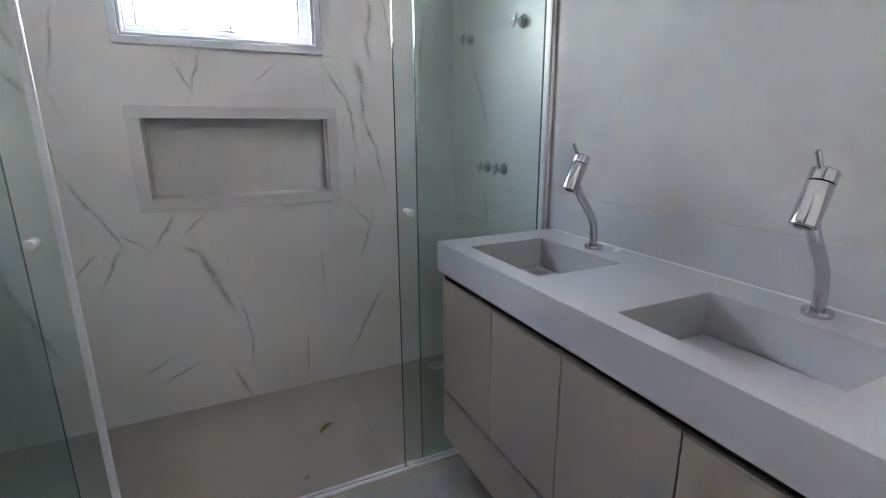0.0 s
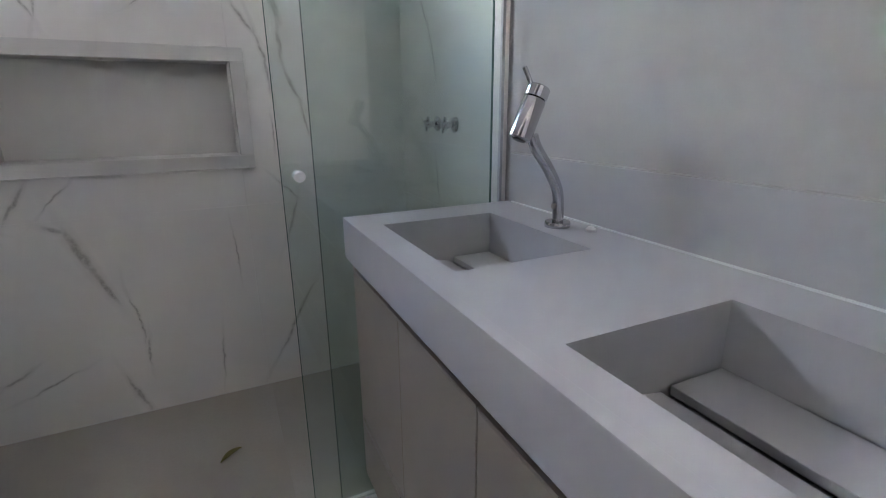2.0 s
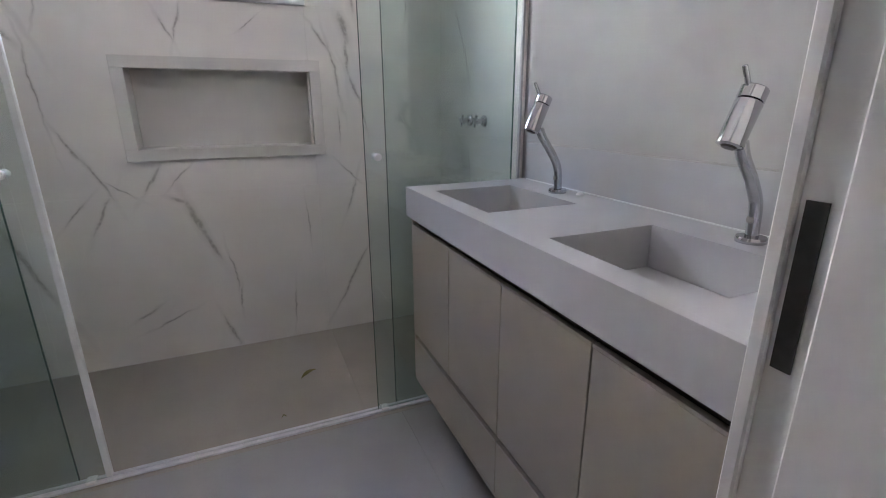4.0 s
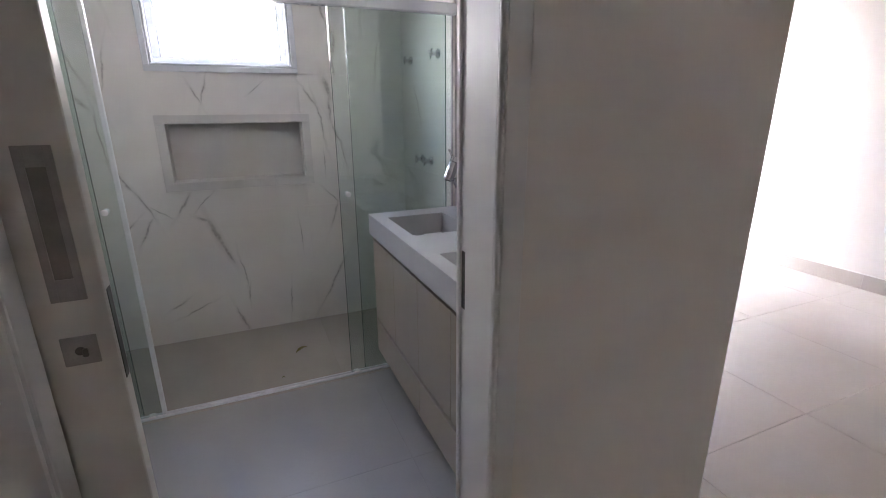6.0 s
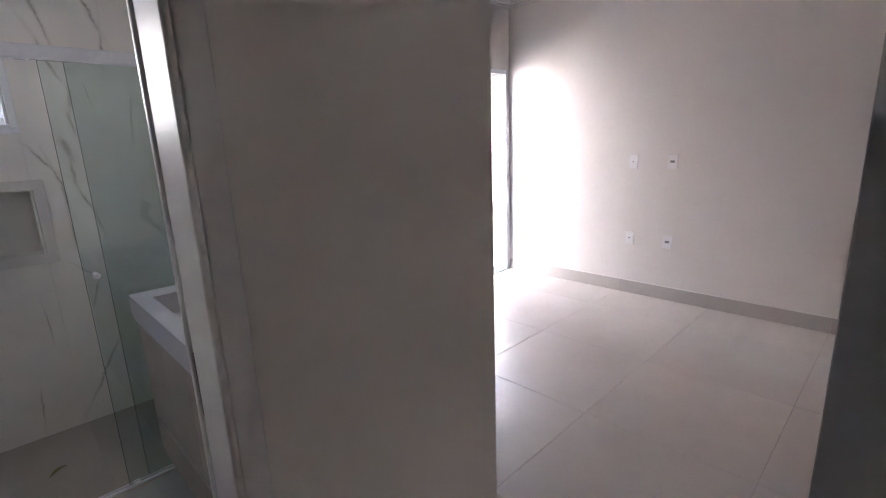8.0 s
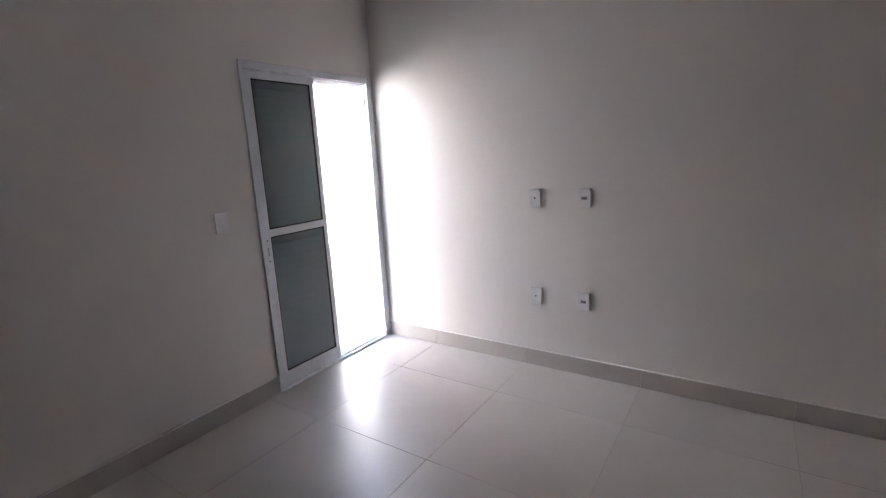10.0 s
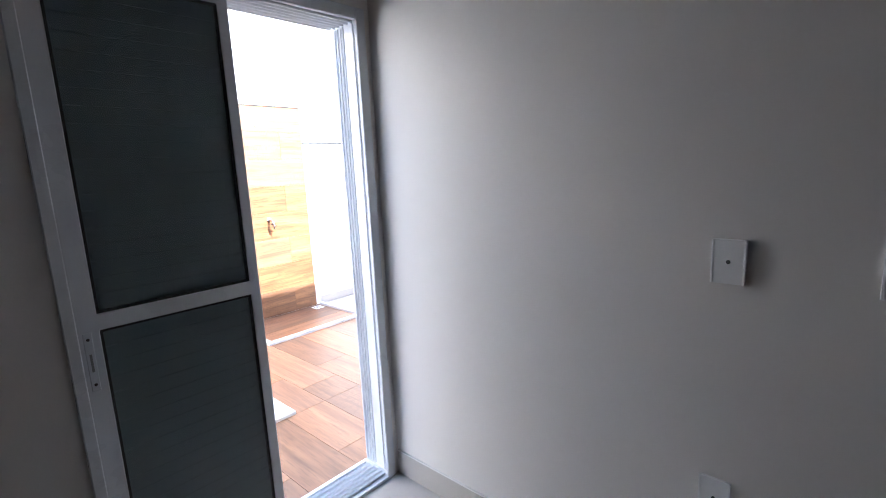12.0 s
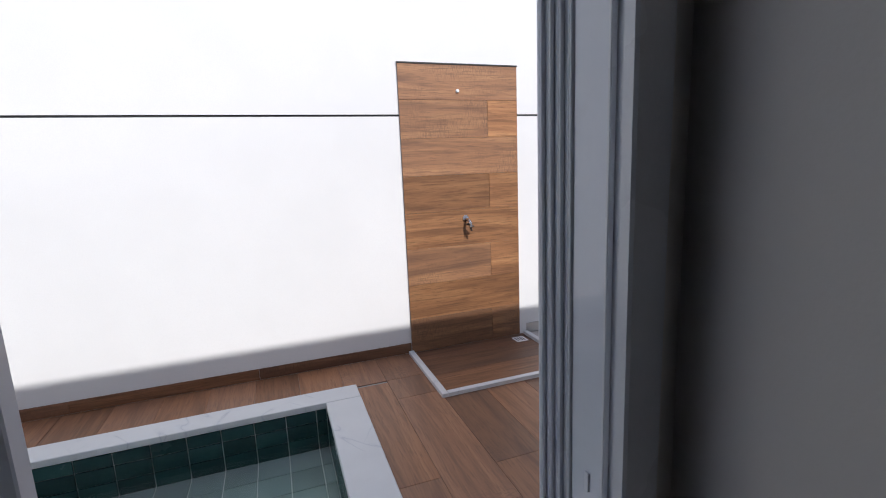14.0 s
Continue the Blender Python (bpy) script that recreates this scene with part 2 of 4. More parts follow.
VEINS_SIDE = [
    ((0.67, 1.60), (0.57, 1.45), 0.006), ((0.58, 1.46), (0.51, 1.29), 0.007), ((0.51, 0.98), (0.48, 0.80), 0.005),
    ((0.62, 2.30), (0.70, 1.95), 0.009), ((0.22, 2.36), (0.27, 2.12), 0.006), ((0.70, 0.72), (0.62, 0.48), 0.006), ((0.20, 0.62), (0.28, 0.36), 0.005)]
VEINS_HIGH = [
    ((-0.30, 2.34), (-0.22, 2.12), 0.010), ((-0.22, 2.12), (-0.24, 1.88), 0.007), ((-0.52, 2.42), (-0.44, 2.02), 0.008), ((-0.50, 2.05), (-0.42, 1.84), 0.009),
    ((-0.12, 1.80), (-0.16, 1.56), 0.006), ((-1.66, 2.40), (-1.58, 2.02), 0.007), ((-1.86, 1.92), (-1.72, 1.56), 0.009), ((-1.92, 0.72), (-1.78, 0.34), 0.012)]
WALL_MARBLE = placed_marble("veined_wall_porcelain", (0.78, 0.755, 0.715), (0.25, 0.23, 0.20), "y", VEINS_MIDDLE + VEINS_NICHE + VEINS_LEFT + VEINS_LOW + VEINS_HIGH)
SIDE_MARBLE = placed_marble("veined_side_porcelain", (0.78, 0.755, 0.715), (0.25, 0.23, 0.20), "x", VEINS_SIDE)
COPING = marble("coping_marble", (0.72, 0.72, 0.71), (0.52, 0.53, 0.55), 1.6, rough=0.35)
QUARTZ = grainy("white_quartz", (0.47, 0.475, 0.49), (0.45, 0.455, 0.47), 5.0, 0.36, relief=0.02, fine=220)
NICHE = grainy("niche_stone", (0.68, 0.66, 0.63), (0.62, 0.60, 0.57), 4.0, 0.4, relief=0.02, fine=200)
# same porcelain as TILE; dim, grey reflected light is mixed into its colour
TILE_BATH_DIM = grainy("bathroom_porcelain_dimmed", (0.37, 0.365, 0.36), (0.33, 0.325, 0.32), 2.2, 0.38, relief=0.03, fine=90, shift=30.0)
ALU_GLOSS = grainy("polished_white_aluminium", (0.76, 0.79, 0.84), (0.72, 0.75, 0.80), 4.0, 0.06, relief=0.0)
LACQUER = grainy("beige_laminate", (0.37, 0.325, 0.27), (0.34, 0.30, 0.25), 3.0, 0.45, relief=0.04, fine=140)
CHROME = grainy("chrome", (0.62, 0.62, 0.645), (0.56, 0.56, 0.585), 12.0, 0.07, 1.0, relief=0.0)
ALU_SATIN = grainy("satin_aluminium", (0.46, 0.47, 0.48), (0.42, 0.43, 0.44), 8.0, 0.4, relief=0.02, fine=200)
# brown laminate darkened: the shade in the cabinet gaps is in its colour
GAP_SHADE = grainy("brown_laminate_gap_shade", (0.085, 0.073, 0.062), (0.065, 0.056, 0.048), 6.0, 0.6)
PULL = grainy("bronze_profile", (0.42, 0.38, 0.34), (0.38, 0.34, 0.30), 25.0, 0.4, 0.6)
STEEL = grainy("brushed_steel", (0.36, 0.34, 0.325), (0.29, 0.275, 0.26), 25.0, 0.36, 0.9, relief=0.06, fine=300)
# darker copy of STEEL, with the pull recess's shade in its colour
STEEL_SHADED = grainy("shaded_brushed_steel", (0.25, 0.235, 0.22), (0.20, 0.19, 0.18), 25.0, 0.4, 0.85, relief=0.06, fine=300)
# even grey for the wall end, darker than PAINT
WALL_END_GREY = grainy("grey_wall_end", (0.52, 0.53, 0.55), (0.49, 0.50, 0.52), 1.3, 0.7, relief=0.1, fine=180)
SOCKET = grainy("socket_grey", (0.30, 0.30, 0.30), (0.26, 0.26, 0.26), 25.0, 0.5)
STEEL_DARK = grainy("dark_steel", (0.10, 0.095, 0.09), (0.07, 0.065, 0.06), 25.0, 0.4, 0.8)
ALU = grainy("white_aluminium", (0.76, 0.78, 0.81), (0.70, 0.72, 0.75), 4.0, 0.28, relief=0.02, fine=200)
GASKET_AND_SHADE = grainy("black_gasket_and_shade", (0.02, 0.02, 0.022), (0.03, 0.03, 0.03), 30.0, 0.6)
SLAT = grainy("grey_green_slat", (0.19, 0.235, 0.245), (0.165, 0.205, 0.215), 6.0, 0.5, relief=0.03)
LACQUER_DOOR = grainy("off_white_lacquer", (0.70, 0.67, 0.63), (0.66, 0.63, 0.59), 2.0, 0.42, relief=0.03, fine=160)
CASING = grainy("casing_lacquer", (0.79, 0.785, 0.775), (0.755, 0.75, 0.74), 2.0, 0.42, relief=0.03, fine=160)
PLASTIC = grainy("white_plastic", (0.86, 0.855, 0.85), (0.83, 0.825, 0.82), 15.0, 0.35, relief=0.0)
DARK_HOLE = grainy("dark_hole", (0.015, 0.015, 0.015), (0.03, 0.03, 0.03), 40.0, 0.7)
WIRE_RED = grainy("red_wire", (0.50, 0.03, 0.02), (0.42, 0.03, 0.02), 30.0, 0.4)
WIRE_BLACK = grainy("black_wire", (0.02, 0.02, 0.02), (0.03, 0.03, 0.03), 30.0, 0.4)
LEAF = grainy("dry_leaf", (0.15, 0.16, 0.04), (0.22, 0.18, 0.06), 60.0, 0.6)
SEAL = grainy("translucent_seal", (0.80, 0.82, 0.82), (0.74, 0.77, 0.77), 9.0, 0.45)
GLASS = clear("shower_glass", (0.908, 0.960, 0.947), 0.0, 2.0)
GLASS_EDGE = grainy("glass_edge", (0.05, 0.12, 0.10), (0.04, 0.09, 0.075), 20.0, 0.1)
PANE = clear("door_pane", (0.94, 0.96, 0.96), 0.0, 1.0)
WATER = clear("pool_water", (0.84, 0.95, 0.93), 0.01, 0.55)
POOL_TILE = grainy("green_pool_tile", (0.014, 0.045, 0.043), (0.028, 0.072, 0.066), 5.0, 0.25, relief=0.05, fine=40, shift=30.0, spread=0.3)
POOL_FLOOR = grainy("pool_floor_tile", (0.15, 0.20, 0.19), (0.21, 0.26, 0.25), 4.0, 0.3, relief=0.05, fine=40, shift=30.0, spread=0.18)
WOOD_X = wood("wood_plank_across", (0.14, 0.065, 0.030), (0.33, 0.155, 0.066), (0.47, 0.245, 0.105), "x")
WOOD_Y = wood("wood_plank_along", (0.165, 0.074, 0.036), (0.30, 0.136, 0.064), (0.39, 0.190, 0.092), "y")

# browner, darker WOOD_X: shower floor planks, and skirting with its shade painted in
WOOD_BROWN_SHADED = wood("brown_shaded_plank_across", (0.105, 0.045, 0.021), (0.215, 0.098, 0.046), (0.29, 0.140, 0.068), "x")


# ---- mesh helpers ----
def box_bm(bm, a, b, bevel=0.0, seg=1):
    """Adds a box from corner a to corner b, with rounded edges."""
    lo, hi = Vector([min(p) for p in zip(a, b)]), Vector([max(p) for p in zip(a, b)])
    made = bmesh.ops.create_cube(bm, size=1.0, matrix=Matrix.Translation((lo + hi) / 2) @ Matrix.Diagonal((*(hi - lo), 1)))
    if bevel:
        edges = {e for v in made["verts"] for e in v.link_edges}
        bmesh.ops.bevel(bm, geom=list(edges), offset=min(bevel, min(hi - lo) * 0.45), segments=seg, profile=0.7, affect="EDGES", clamp_overlap=True)
    return bm


def box(a, b, bevel=0.0, seg=1):
    return box_bm(bmesh.new(), a, b, bevel, seg)


def rod_bm(bm, a, b, r, r2=None, n=20, cap=True):
    """Adds a round bar from a to b."""
    a, b = Vector(a), Vector(b)
    m = Matrix.Translation((a + b) / 2) @ (b - a).to_track_quat("Z", "Y").to_matrix().to_4x4()
    bmesh.ops.create_cone(bm, cap_ends=cap, segments=n, radius1=r, radius2=r if r2 is None else r2, depth=(b - a).length, matrix=m)
    return bm


def lathe_bm(bm, a, axis, profile, n=24):
    """Adds a turned shape round an axis from a; profile: (distance along, radius)."""
    q = Vector(axis).normalized().to_track_quat("Z", "Y").to_matrix().to_4x4()
    m = Matrix.Translation(a) @ q
    rings = []
    for d, r in profile:
        rings.append([bm.verts.new(m @ Vector((r * math.cos(2 * math.pi * i / n), r * math.sin(2 * math.pi * i / n), d))) for i in range(n)])
    for p, q2 in zip(rings, rings[1:]):
        for i in range(n):
            bm.faces.new((p[i], p[(i + 1) % n], q2[(i + 1) % n], q2[i]))
    bm.faces.new(rings[0][::-1])
    bm.faces.new(rings[-1])
    return bm


def tube_bm(bm, pts, r, n=14):
    """Adds a bent round tube through pts, smoothed."""
    pts = [Vector(p) for p in pts]
    fine = []
    for i in range(len(pts) - 1):
        p0, p1, p2, p3 = pts[max(i - 1, 0)], pts[i], pts[i + 1], pts[min(i + 2, len(pts) - 1)]
        for k in range(6):
            u = k / 6
            fine.append(0.5 * ((2 * p1) + (p2 - p0) * u + (2 * p0 - 5 * p1 + 4 * p2 - p3) * u * u + (3 * p1 - p0 - 3 * p2 + p3) * u ** 3))
    fine.append(pts[-1])
    rings = []
    side = None
    for i, p in enumerate(fine):
        d = (fine[min(i + 1, len(fine) - 1)] - fine[max(i - 1, 0)]).normalized()
        if side is None:
            side = d.orthogonal().normalized()
        side = (side - d * side.dot(d)).normalized()
        up = d.cross(side)
        rings.append([bm.verts.new(p + r * (side * math.cos(2 * math.pi * k / n) + up * math.sin(2 * math.pi * k / n))) for k in range(n)])
    for p, q in zip(rings, rings[1:]):
        for k in range(n):
            bm.faces.new((p[k], p[(k + 1) % n], q[(k + 1) % n], q[k]))
    bm.faces.new(rings[0][::-1])
    bm.faces.new(rings[-1])
    return bm


def mesh_of(name, bm, material, smooth=False, closed=True):
    if closed:
        bmesh.ops.recalc_face_normals(bm, faces=bm.faces)
    me = bpy.data.meshes.new(name)
    bm.to_mesh(me)
    bm.free()
    me.materials.append(material)
    if smooth:
        me.shade_smooth()
        me.set_sharp_from_angle(angle=radians(40))
    return me


def part(name, bm, material, parent=None, label="", smooth=False):
    """Links a bmesh as one mesh object under a thing or part."""
    ob = new(name, mesh_of(name, bm, material, smooth))
    ob.parent = parent
    if parent is not None and parent.parent is None:
        ob.matrix_parent_inverse = parent.matrix_basis.inverted()
    if label:
        ob["label"] = label
    return ob


def thing(name, at, label, category, group="", kind=""):
    """An empty at a thing's base, for its parts. Parts are given in world metres."""
    ob = new(name)
    ob.empty_display_size = 0.05
    ob.location = at
    return tagged(ob, label, category, group, kind)


def structure(name, bm, material, label, category):
    return tagged(part(name, bm, material), label, category, kind="structure")


def plate_with_holes(us, vs, holes, z0, z1):
    """One connected flat plate over the grid us x vs, without the cells in holes."""
    bm = bmesh.new()
    top_v, low_v = {}, {}

    def vert(store, i, j, z):
        if (i, j) not in store:
            store[i, j] = bm.verts.new((us[i], vs[j], z))
        return store[i, j]
    cells = {(i, j) for i in range(len(us) - 1) for j in range(len(vs) - 1)} - set(holes)
    for i, j in cells:
        ring = ((i, j), (i + 1, j), (i + 1, j + 1), (i, j + 1))
        bm.faces.new([vert(top_v, *c, z1) for c in ring])
        bm.faces.new([vert(low_v, *c, z0) for c in ring[::-1]])
        for (di, dj), (p, q) in zip(((0, -1), (1, 0), (0, 1), (-1, 0)), zip(ring, ring[1:] + ring[:1])):
            if (i + di, j + dj) not in cells:
                bm.faces.new((vert(low_v, *p, z0), vert(low_v, *q, z0), vert(top_v, *q, z1), vert(top_v, *p, z1)))
    return bm


def slab_with_holes(axis, at0, at1, u0, u1, z0, z1, holes):
    """A wall of real thickness, with openings cut through. axis: its normal, x or y; holes: (u0, u1, z0, z1)."""
    bm = bmesh.new()
    us = sorted({u0, u1, *[h[0] for h in holes], *[h[1] for h in holes]})
    for a, b in zip(us, us[1:]):
        cut = sorted((h[2], h[3]) for h in holes if h[0] <= a + 1e-6 and h[1] >= b - 1e-6)
        z = z0
        for c0, c1 in cut + [(z1, z1)]:
            if c0 > z + 1e-6:
                if axis == "y":
                    box_bm(bm, (a, at0, z), (b, at1, c0))
                else:
                    box_bm(bm, (at0, a, z), (at1, b, c0))
            z = max(z, c1)
    return bm


def tile_mesh(name, w, d, h, material, ch=0.0008):
    """One flat piece, w by d, with chamfered top edges; its top middle is the origin."""
    def ring(k, z):
        return [(-w / 2 + k, -d / 2 + k, z), (w / 2 - k, -d / 2 + k, z), (w / 2 - k, d / 2 - k, z), (-w / 2 + k, d / 2 - k, z)]
    v = ring(0, -h) + ring(0, -ch) + ring(ch, 0)
    f = [(8, 9, 10, 11), (3, 2, 1, 0)]
    for o in (0, 4):
        f += [(o + i, o + (i + 1) % 4, o + 4 + (i + 1) % 4, o + 4 + i) for i in range(4)]
    me = bpy.data.meshes.new(name)
    me.from_pydata(v, [], f)
    me.materials.append(material)
    return me


TILES = {}


def lay(name, parent, m, w, d, h, material):
    """Places one tile, sharing the mesh of equal ones. m: pose of its top middle; its face looks along local z."""
    key = (name, round(w, 3), round(d, 3), round(h, 3), material.name)
    if key not in TILES:
        TILES[key] = tile_mesh(name, w, d, h, material)
    ob = new(name, TILES[key])
    ob.parent = parent
    ob.matrix_basis = m
    return ob


def lay_grid(name, parent, frame_m, u0, u1, v0, v1, ou, ov, pu, pv, joint, h, material, stagger=0.0):
    """Tiles a rectangle in the plane of frame_m, with cut pieces at the sides."""
    rows = range(math.floor((v0 - ov) / pv), math.ceil((v1 - ov) / pv))
    for j in rows:
        a0, a1 = max(v0, ov + j * pv), min(v1, ov + (j + 1) * pv)
        off = ou + (stagger * pu if j % 2 else 0.0)
        for i in range(math.floor((u0 - off) / pu), math.ceil((u1 - off) / pu)):
            b0, b1 = max(u0, off + i * pu), min(u1, off + (i + 1) * pu)
            if b1 - b0 < 0.02 or a1 - a0 < 0.02:
                continue
            lay(name, parent, frame_m @ pose((b0 + b1) / 2, (a0 + a1) / 2, 0), b1 - b0 - joint, a1 - a0 - joint, h, material)


# ---- the plan, in metres ----
BX0, BX1 = -2.08, 0.040            # bathroom, across
BY0, BY1 = -1.315, 0.853         # bathroom, front wall to tiled wall
FRONT = -1.463                    # hall side of the bathroom's front wall
CORNER = 0.197                   # bedroom side of the bathroom's side wall
RX1, RY0, RY1 = 3.424, -4.20, 0.938   # bedroom
OUT = 1.126                      # outer face of the house wall
HALL_Y0, STUB_X0, STUB_Y = -4.20, 0.05, -2.246
CEIL, BATH_CEIL = 2.85, 2.60
DOOR_X0, DOOR_X1, DOOR_Z = -1.345, -0.572, 2.10      # bathroom doorway
GD_X0, GD_X1, GD_Z = 2.24, 3.378, 2.17               # garden door opening
DECK = -0.078
YARD_Y = 4.197

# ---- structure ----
wall_side = structure("wall_bathroom_side", slab_with_holes("x", BX1, CORNER, FRONT, OUT - 0.001, -0.1, 3.0, []), PAINT_BATH_DIM,
                      "off-white painted wall between bathroom and bedroom, weak light in its grey", "wall")
wall_front = structure("wall_bathroom_front", slab_with_holes("y", FRONT, BY0, BX0 - 0.15, BX1, -0.1, 3.0, [(DOOR_X0, DOOR_X1, -0.1, DOOR_Z)]), PAINT,
                       "greige painted wall around the bathroom doorway", "wall")
wall_hall_face = structure("wall_hall_end", box((-0.5125, FRONT - 0.003, 0), (CORNER + 0.002, FRONT, CEIL)), PAINT,
                           "greige painted face of the bathroom wall", "wall")
wall_bath_left = structure("wall_bathroom_left", box((BX0 - 0.15, BY0, -0.1), (BX0, OUT - 0.001, 3.0)), PAINT_BATH_DIM, "plain painted bathroom side wall", "wall")
NX0, NX1, NZ0, NZ1 = -1.375, -0.634, 0.996, 1.328     # niche opening
WX0, WX1, WZ0, WZ1 = -1.411, -0.646, 1.617, 2.22         # window opening
wall_north_bath = structure("wall_north_bathroom", slab_with_holes("y", BY1 + 0.012, OUT, BX0, BX1, -0.1, 3.0, [(NX0 - 0.02, NX1 + 0.02, NZ0 - 0.02, NZ1 + 0.02), (WX0, WX1, WZ0, WZ1)]),
                            GROUT_PALE, "tiled outer bathroom wall with window and niche", "wall")
niche_back = structure("wall_niche_back", box((NX0 - 0.1, OUT - 0.02, NZ0 - 0.1), (NX1 + 0.1, OUT + 0.002, NZ1 + 0.1)), PAINT_OUT, "masonry closing the back of the niche", "wall")
wall_north = structure("wall_north_bedroom", slab_with_holes("y", RY1, OUT, CORNER, RX1, -0.1, 3.3, [(GD_X0, GD_X1, -0.1, GD_Z)]), PAINT,
                       "greige painted bedroom wall around the sliding door", "wall")
wall_east = structure("wall_east", box((RX1, RY0, -0.1), (RX1 + 0.15, OUT, 3.3)), PAINT, "greige painted bedroom wall with outlets", "wall")
wall_south = structure("wall_south", box((STUB_X0, RY0 - 0.15, -0.1), (RX1 + 0.15, RY0, 3.3)), PAINT, "plain greige bedroom wall", "wall")
wall_stub = structure("wall_hall_stub", box((STUB_X0, STUB_Y - 0.55, -0.1), (STUB_X0 + 0.15, STUB_Y, 3.0), 0.002), WALL_END_GREY, "grey wall end beside the bedroom entrance", "wall")
wall_hall_back = structure("wall_hall_back", box((BX0 - 0.15, HALL_Y0 - 0.15, -0.1), (STUB_X0, HALL_Y0, 3.0)), PAINT, "plain greige hall wall", "wall")
wall_hall_left = structure("wall_hall_left", box((BX0 - 0.15, HALL_Y0, -0.1), (BX0, FRONT, 3.0)), PAINT, "plain greige hall wall", "wall")
ceiling = structure("ceiling", box((BX0 - 0.15, RY0 - 0.15, CEIL), (RX1, RY1, CEIL + 0.12)), CEILING, "smooth white plaster ceiling", "ceiling")
ceiling_bath = structure("ceiling_bathroom", box((BX0, BY0, BATH_CEIL), (BX1, BY1 + 0.02, BATH_CEIL + 0.1)), CEILING, "smooth white bathroom ceiling", "ceiling")
roof = structure("roof", box((-6.0, RY0 - 0.6, 3.3), (RX1 + 6.0, 1.17, 3.42)), PAINT_OUT, "flat white roof slab with eaves", "roof")
bm = bmesh.new()
box_bm(bm, (-6.0, OUT - 0.14, -0.1), (BX0 - 0.16, OUT, 3.3))
box_bm(bm, (RX1 + 0.151, OUT - 0.14, -0.1), (RX1 + 6.0, OUT, 3.3))
structure("wall_house_outside", bm, PAINT_OUT, "white rendered outer house wall", "wall")
bm = bmesh.new()
for k, (d, h) in enumerate(((0.055, 0.018), (0.032, 0.018), (0.012, 0.022))):
    z1 = CEIL - k * 0.018
    box_bm(bm, (CORNER, RY1 - d, z1 - h), (RX1 - d - 0.001, RY1, z1 - 0.0005))
    box_bm(bm, (RX1 - d, RY0, z1 - h), (RX1, RY1, z1 - 0.0005))
structure("trim_crown_moulding", bm, CEILING, "stepped white plaster crown moulding under the ceiling", "moulding")

# floors: mortar beds, then pieces at the end of the file
floor = structure("floor", box((STUB_X0, RY0, -0.1), (RX1, RY1, -0.003)), GROUT, "large greige porcelain floor tiles in the bedroom", "floor")
floor_hall = structure("floor_hall", box((BX0, HALL_Y0, -0.1), (STUB_X0, FRONT + 0.19, -0.003)), GROUT, "large greige porcelain floor tiles in the hall", "floor")
floor_bath = structure("floor_bathroom", box((BX0, BY0, -0.1), (BX1, 0.005, -0.0009)), TILE_BATH_DIM, "large porcelain floor tiles in the bathroom, dim reflected light in their grey", "floor")
floor_shower = structure("floor_shower", box((BX0, 0.005, -0.1), (BX1, BY1 + 0.012, -0.0009)), TILE_SHOWER_DIM, "porcelain shower floor, dimmer light in its brownish colour", "floor")

# ---- bathroom window ----
win = thing("window_bathroom", (-1.043, BY1, 1.606), "white aluminium awning window set in the marble wall", "window", kind="structure")


def frame_ring(name, parent, material, x0, x1, z0, z1, w, y0, y1, bevel=0.003, label=""):
    """Four mitre-butted members round an opening; returns them."""
    made = [part(name, box((x0, y0, z0), (x1, y1, z0 + w), bevel), material, parent, label),
            part(name, box((x0, y0, z1 - w), (x1, y1, z1), bevel), material, parent, label),
            part(name, box((x0, y0, z0 + w), (x0 + w, y1, z1 - w), bevel), material, parent, label),
            part(name, box((x1 - w, y0, z0 + w), (x1, y1, z1 - w), bevel), material, parent, label)]
    return made


frame_ring("window_frame", win, ALU, -1.428, -0.631, 1.602, 2.236, 0.031, BY1 - 0.014, BY1 + 0.02)
frame_ring("frame_step", win, ALU, -1.3965, -0.6625, 1.6335, 2.2045, 0.014, BY1 - 0.007, BY1 + 0.02)
frame_ring("window_liner", win, ALU, -1.410, -0.647, 1.618, 2.219, 0.020, BY1 + 0.021, OUT - 0.01)
frame_ring("sash_frame", win, ALU, -1.388, -0.670, 1.638, 2.197, 0.040, 0.915, 0.965)
frame_ring("glazing_bead", win, ALU, -1.3475, -0.7105, 1.6785, 2.1565, 0.009, 0.928, 0.945, 0.002)
part("latch", box_bm(box((-1.075, 0.900, 1.678), (-0.975, 0.914, 1.688), 0.003), (-1.005, 0.893, 1.687), (-0.990, 0.910, 1.704), 0.003), ALU, win, "small aluminium latch")
part("stay_arm", rod_bm(bmesh.new(), (-1.04, 0.906, 1.690), (-1.075, 0.935, 1.79), 0.0025, n=8), STEEL, win, "thin metal stay arm")
pane = part("pane", box((-1.359, 0.946, 1.667), (-0.699, 0.951, 2.168)), PANE, win)
pane.visible_shadow = False

# ---- niche ----
niche = thing("wall_niche", (-1.02, BY1, 0.947), "recessed shower niche with white stone border", "niche", kind="structure")
frame_ring("border", niche, NICHE, -1.422, -0.588, 0.946, 1.374, 0.049, BY1 - 0.020, BY1 + 0.010, 0.0015)
bm = bmesh.new()
NB = 0.975
box_bm(bm, (NX0 - 0.012, NB, NZ0 - 0.012), (NX1 + 0.012, NB + 0.015, NZ1 + 0.012))
part("back_panel", bm, NICHE, niche)
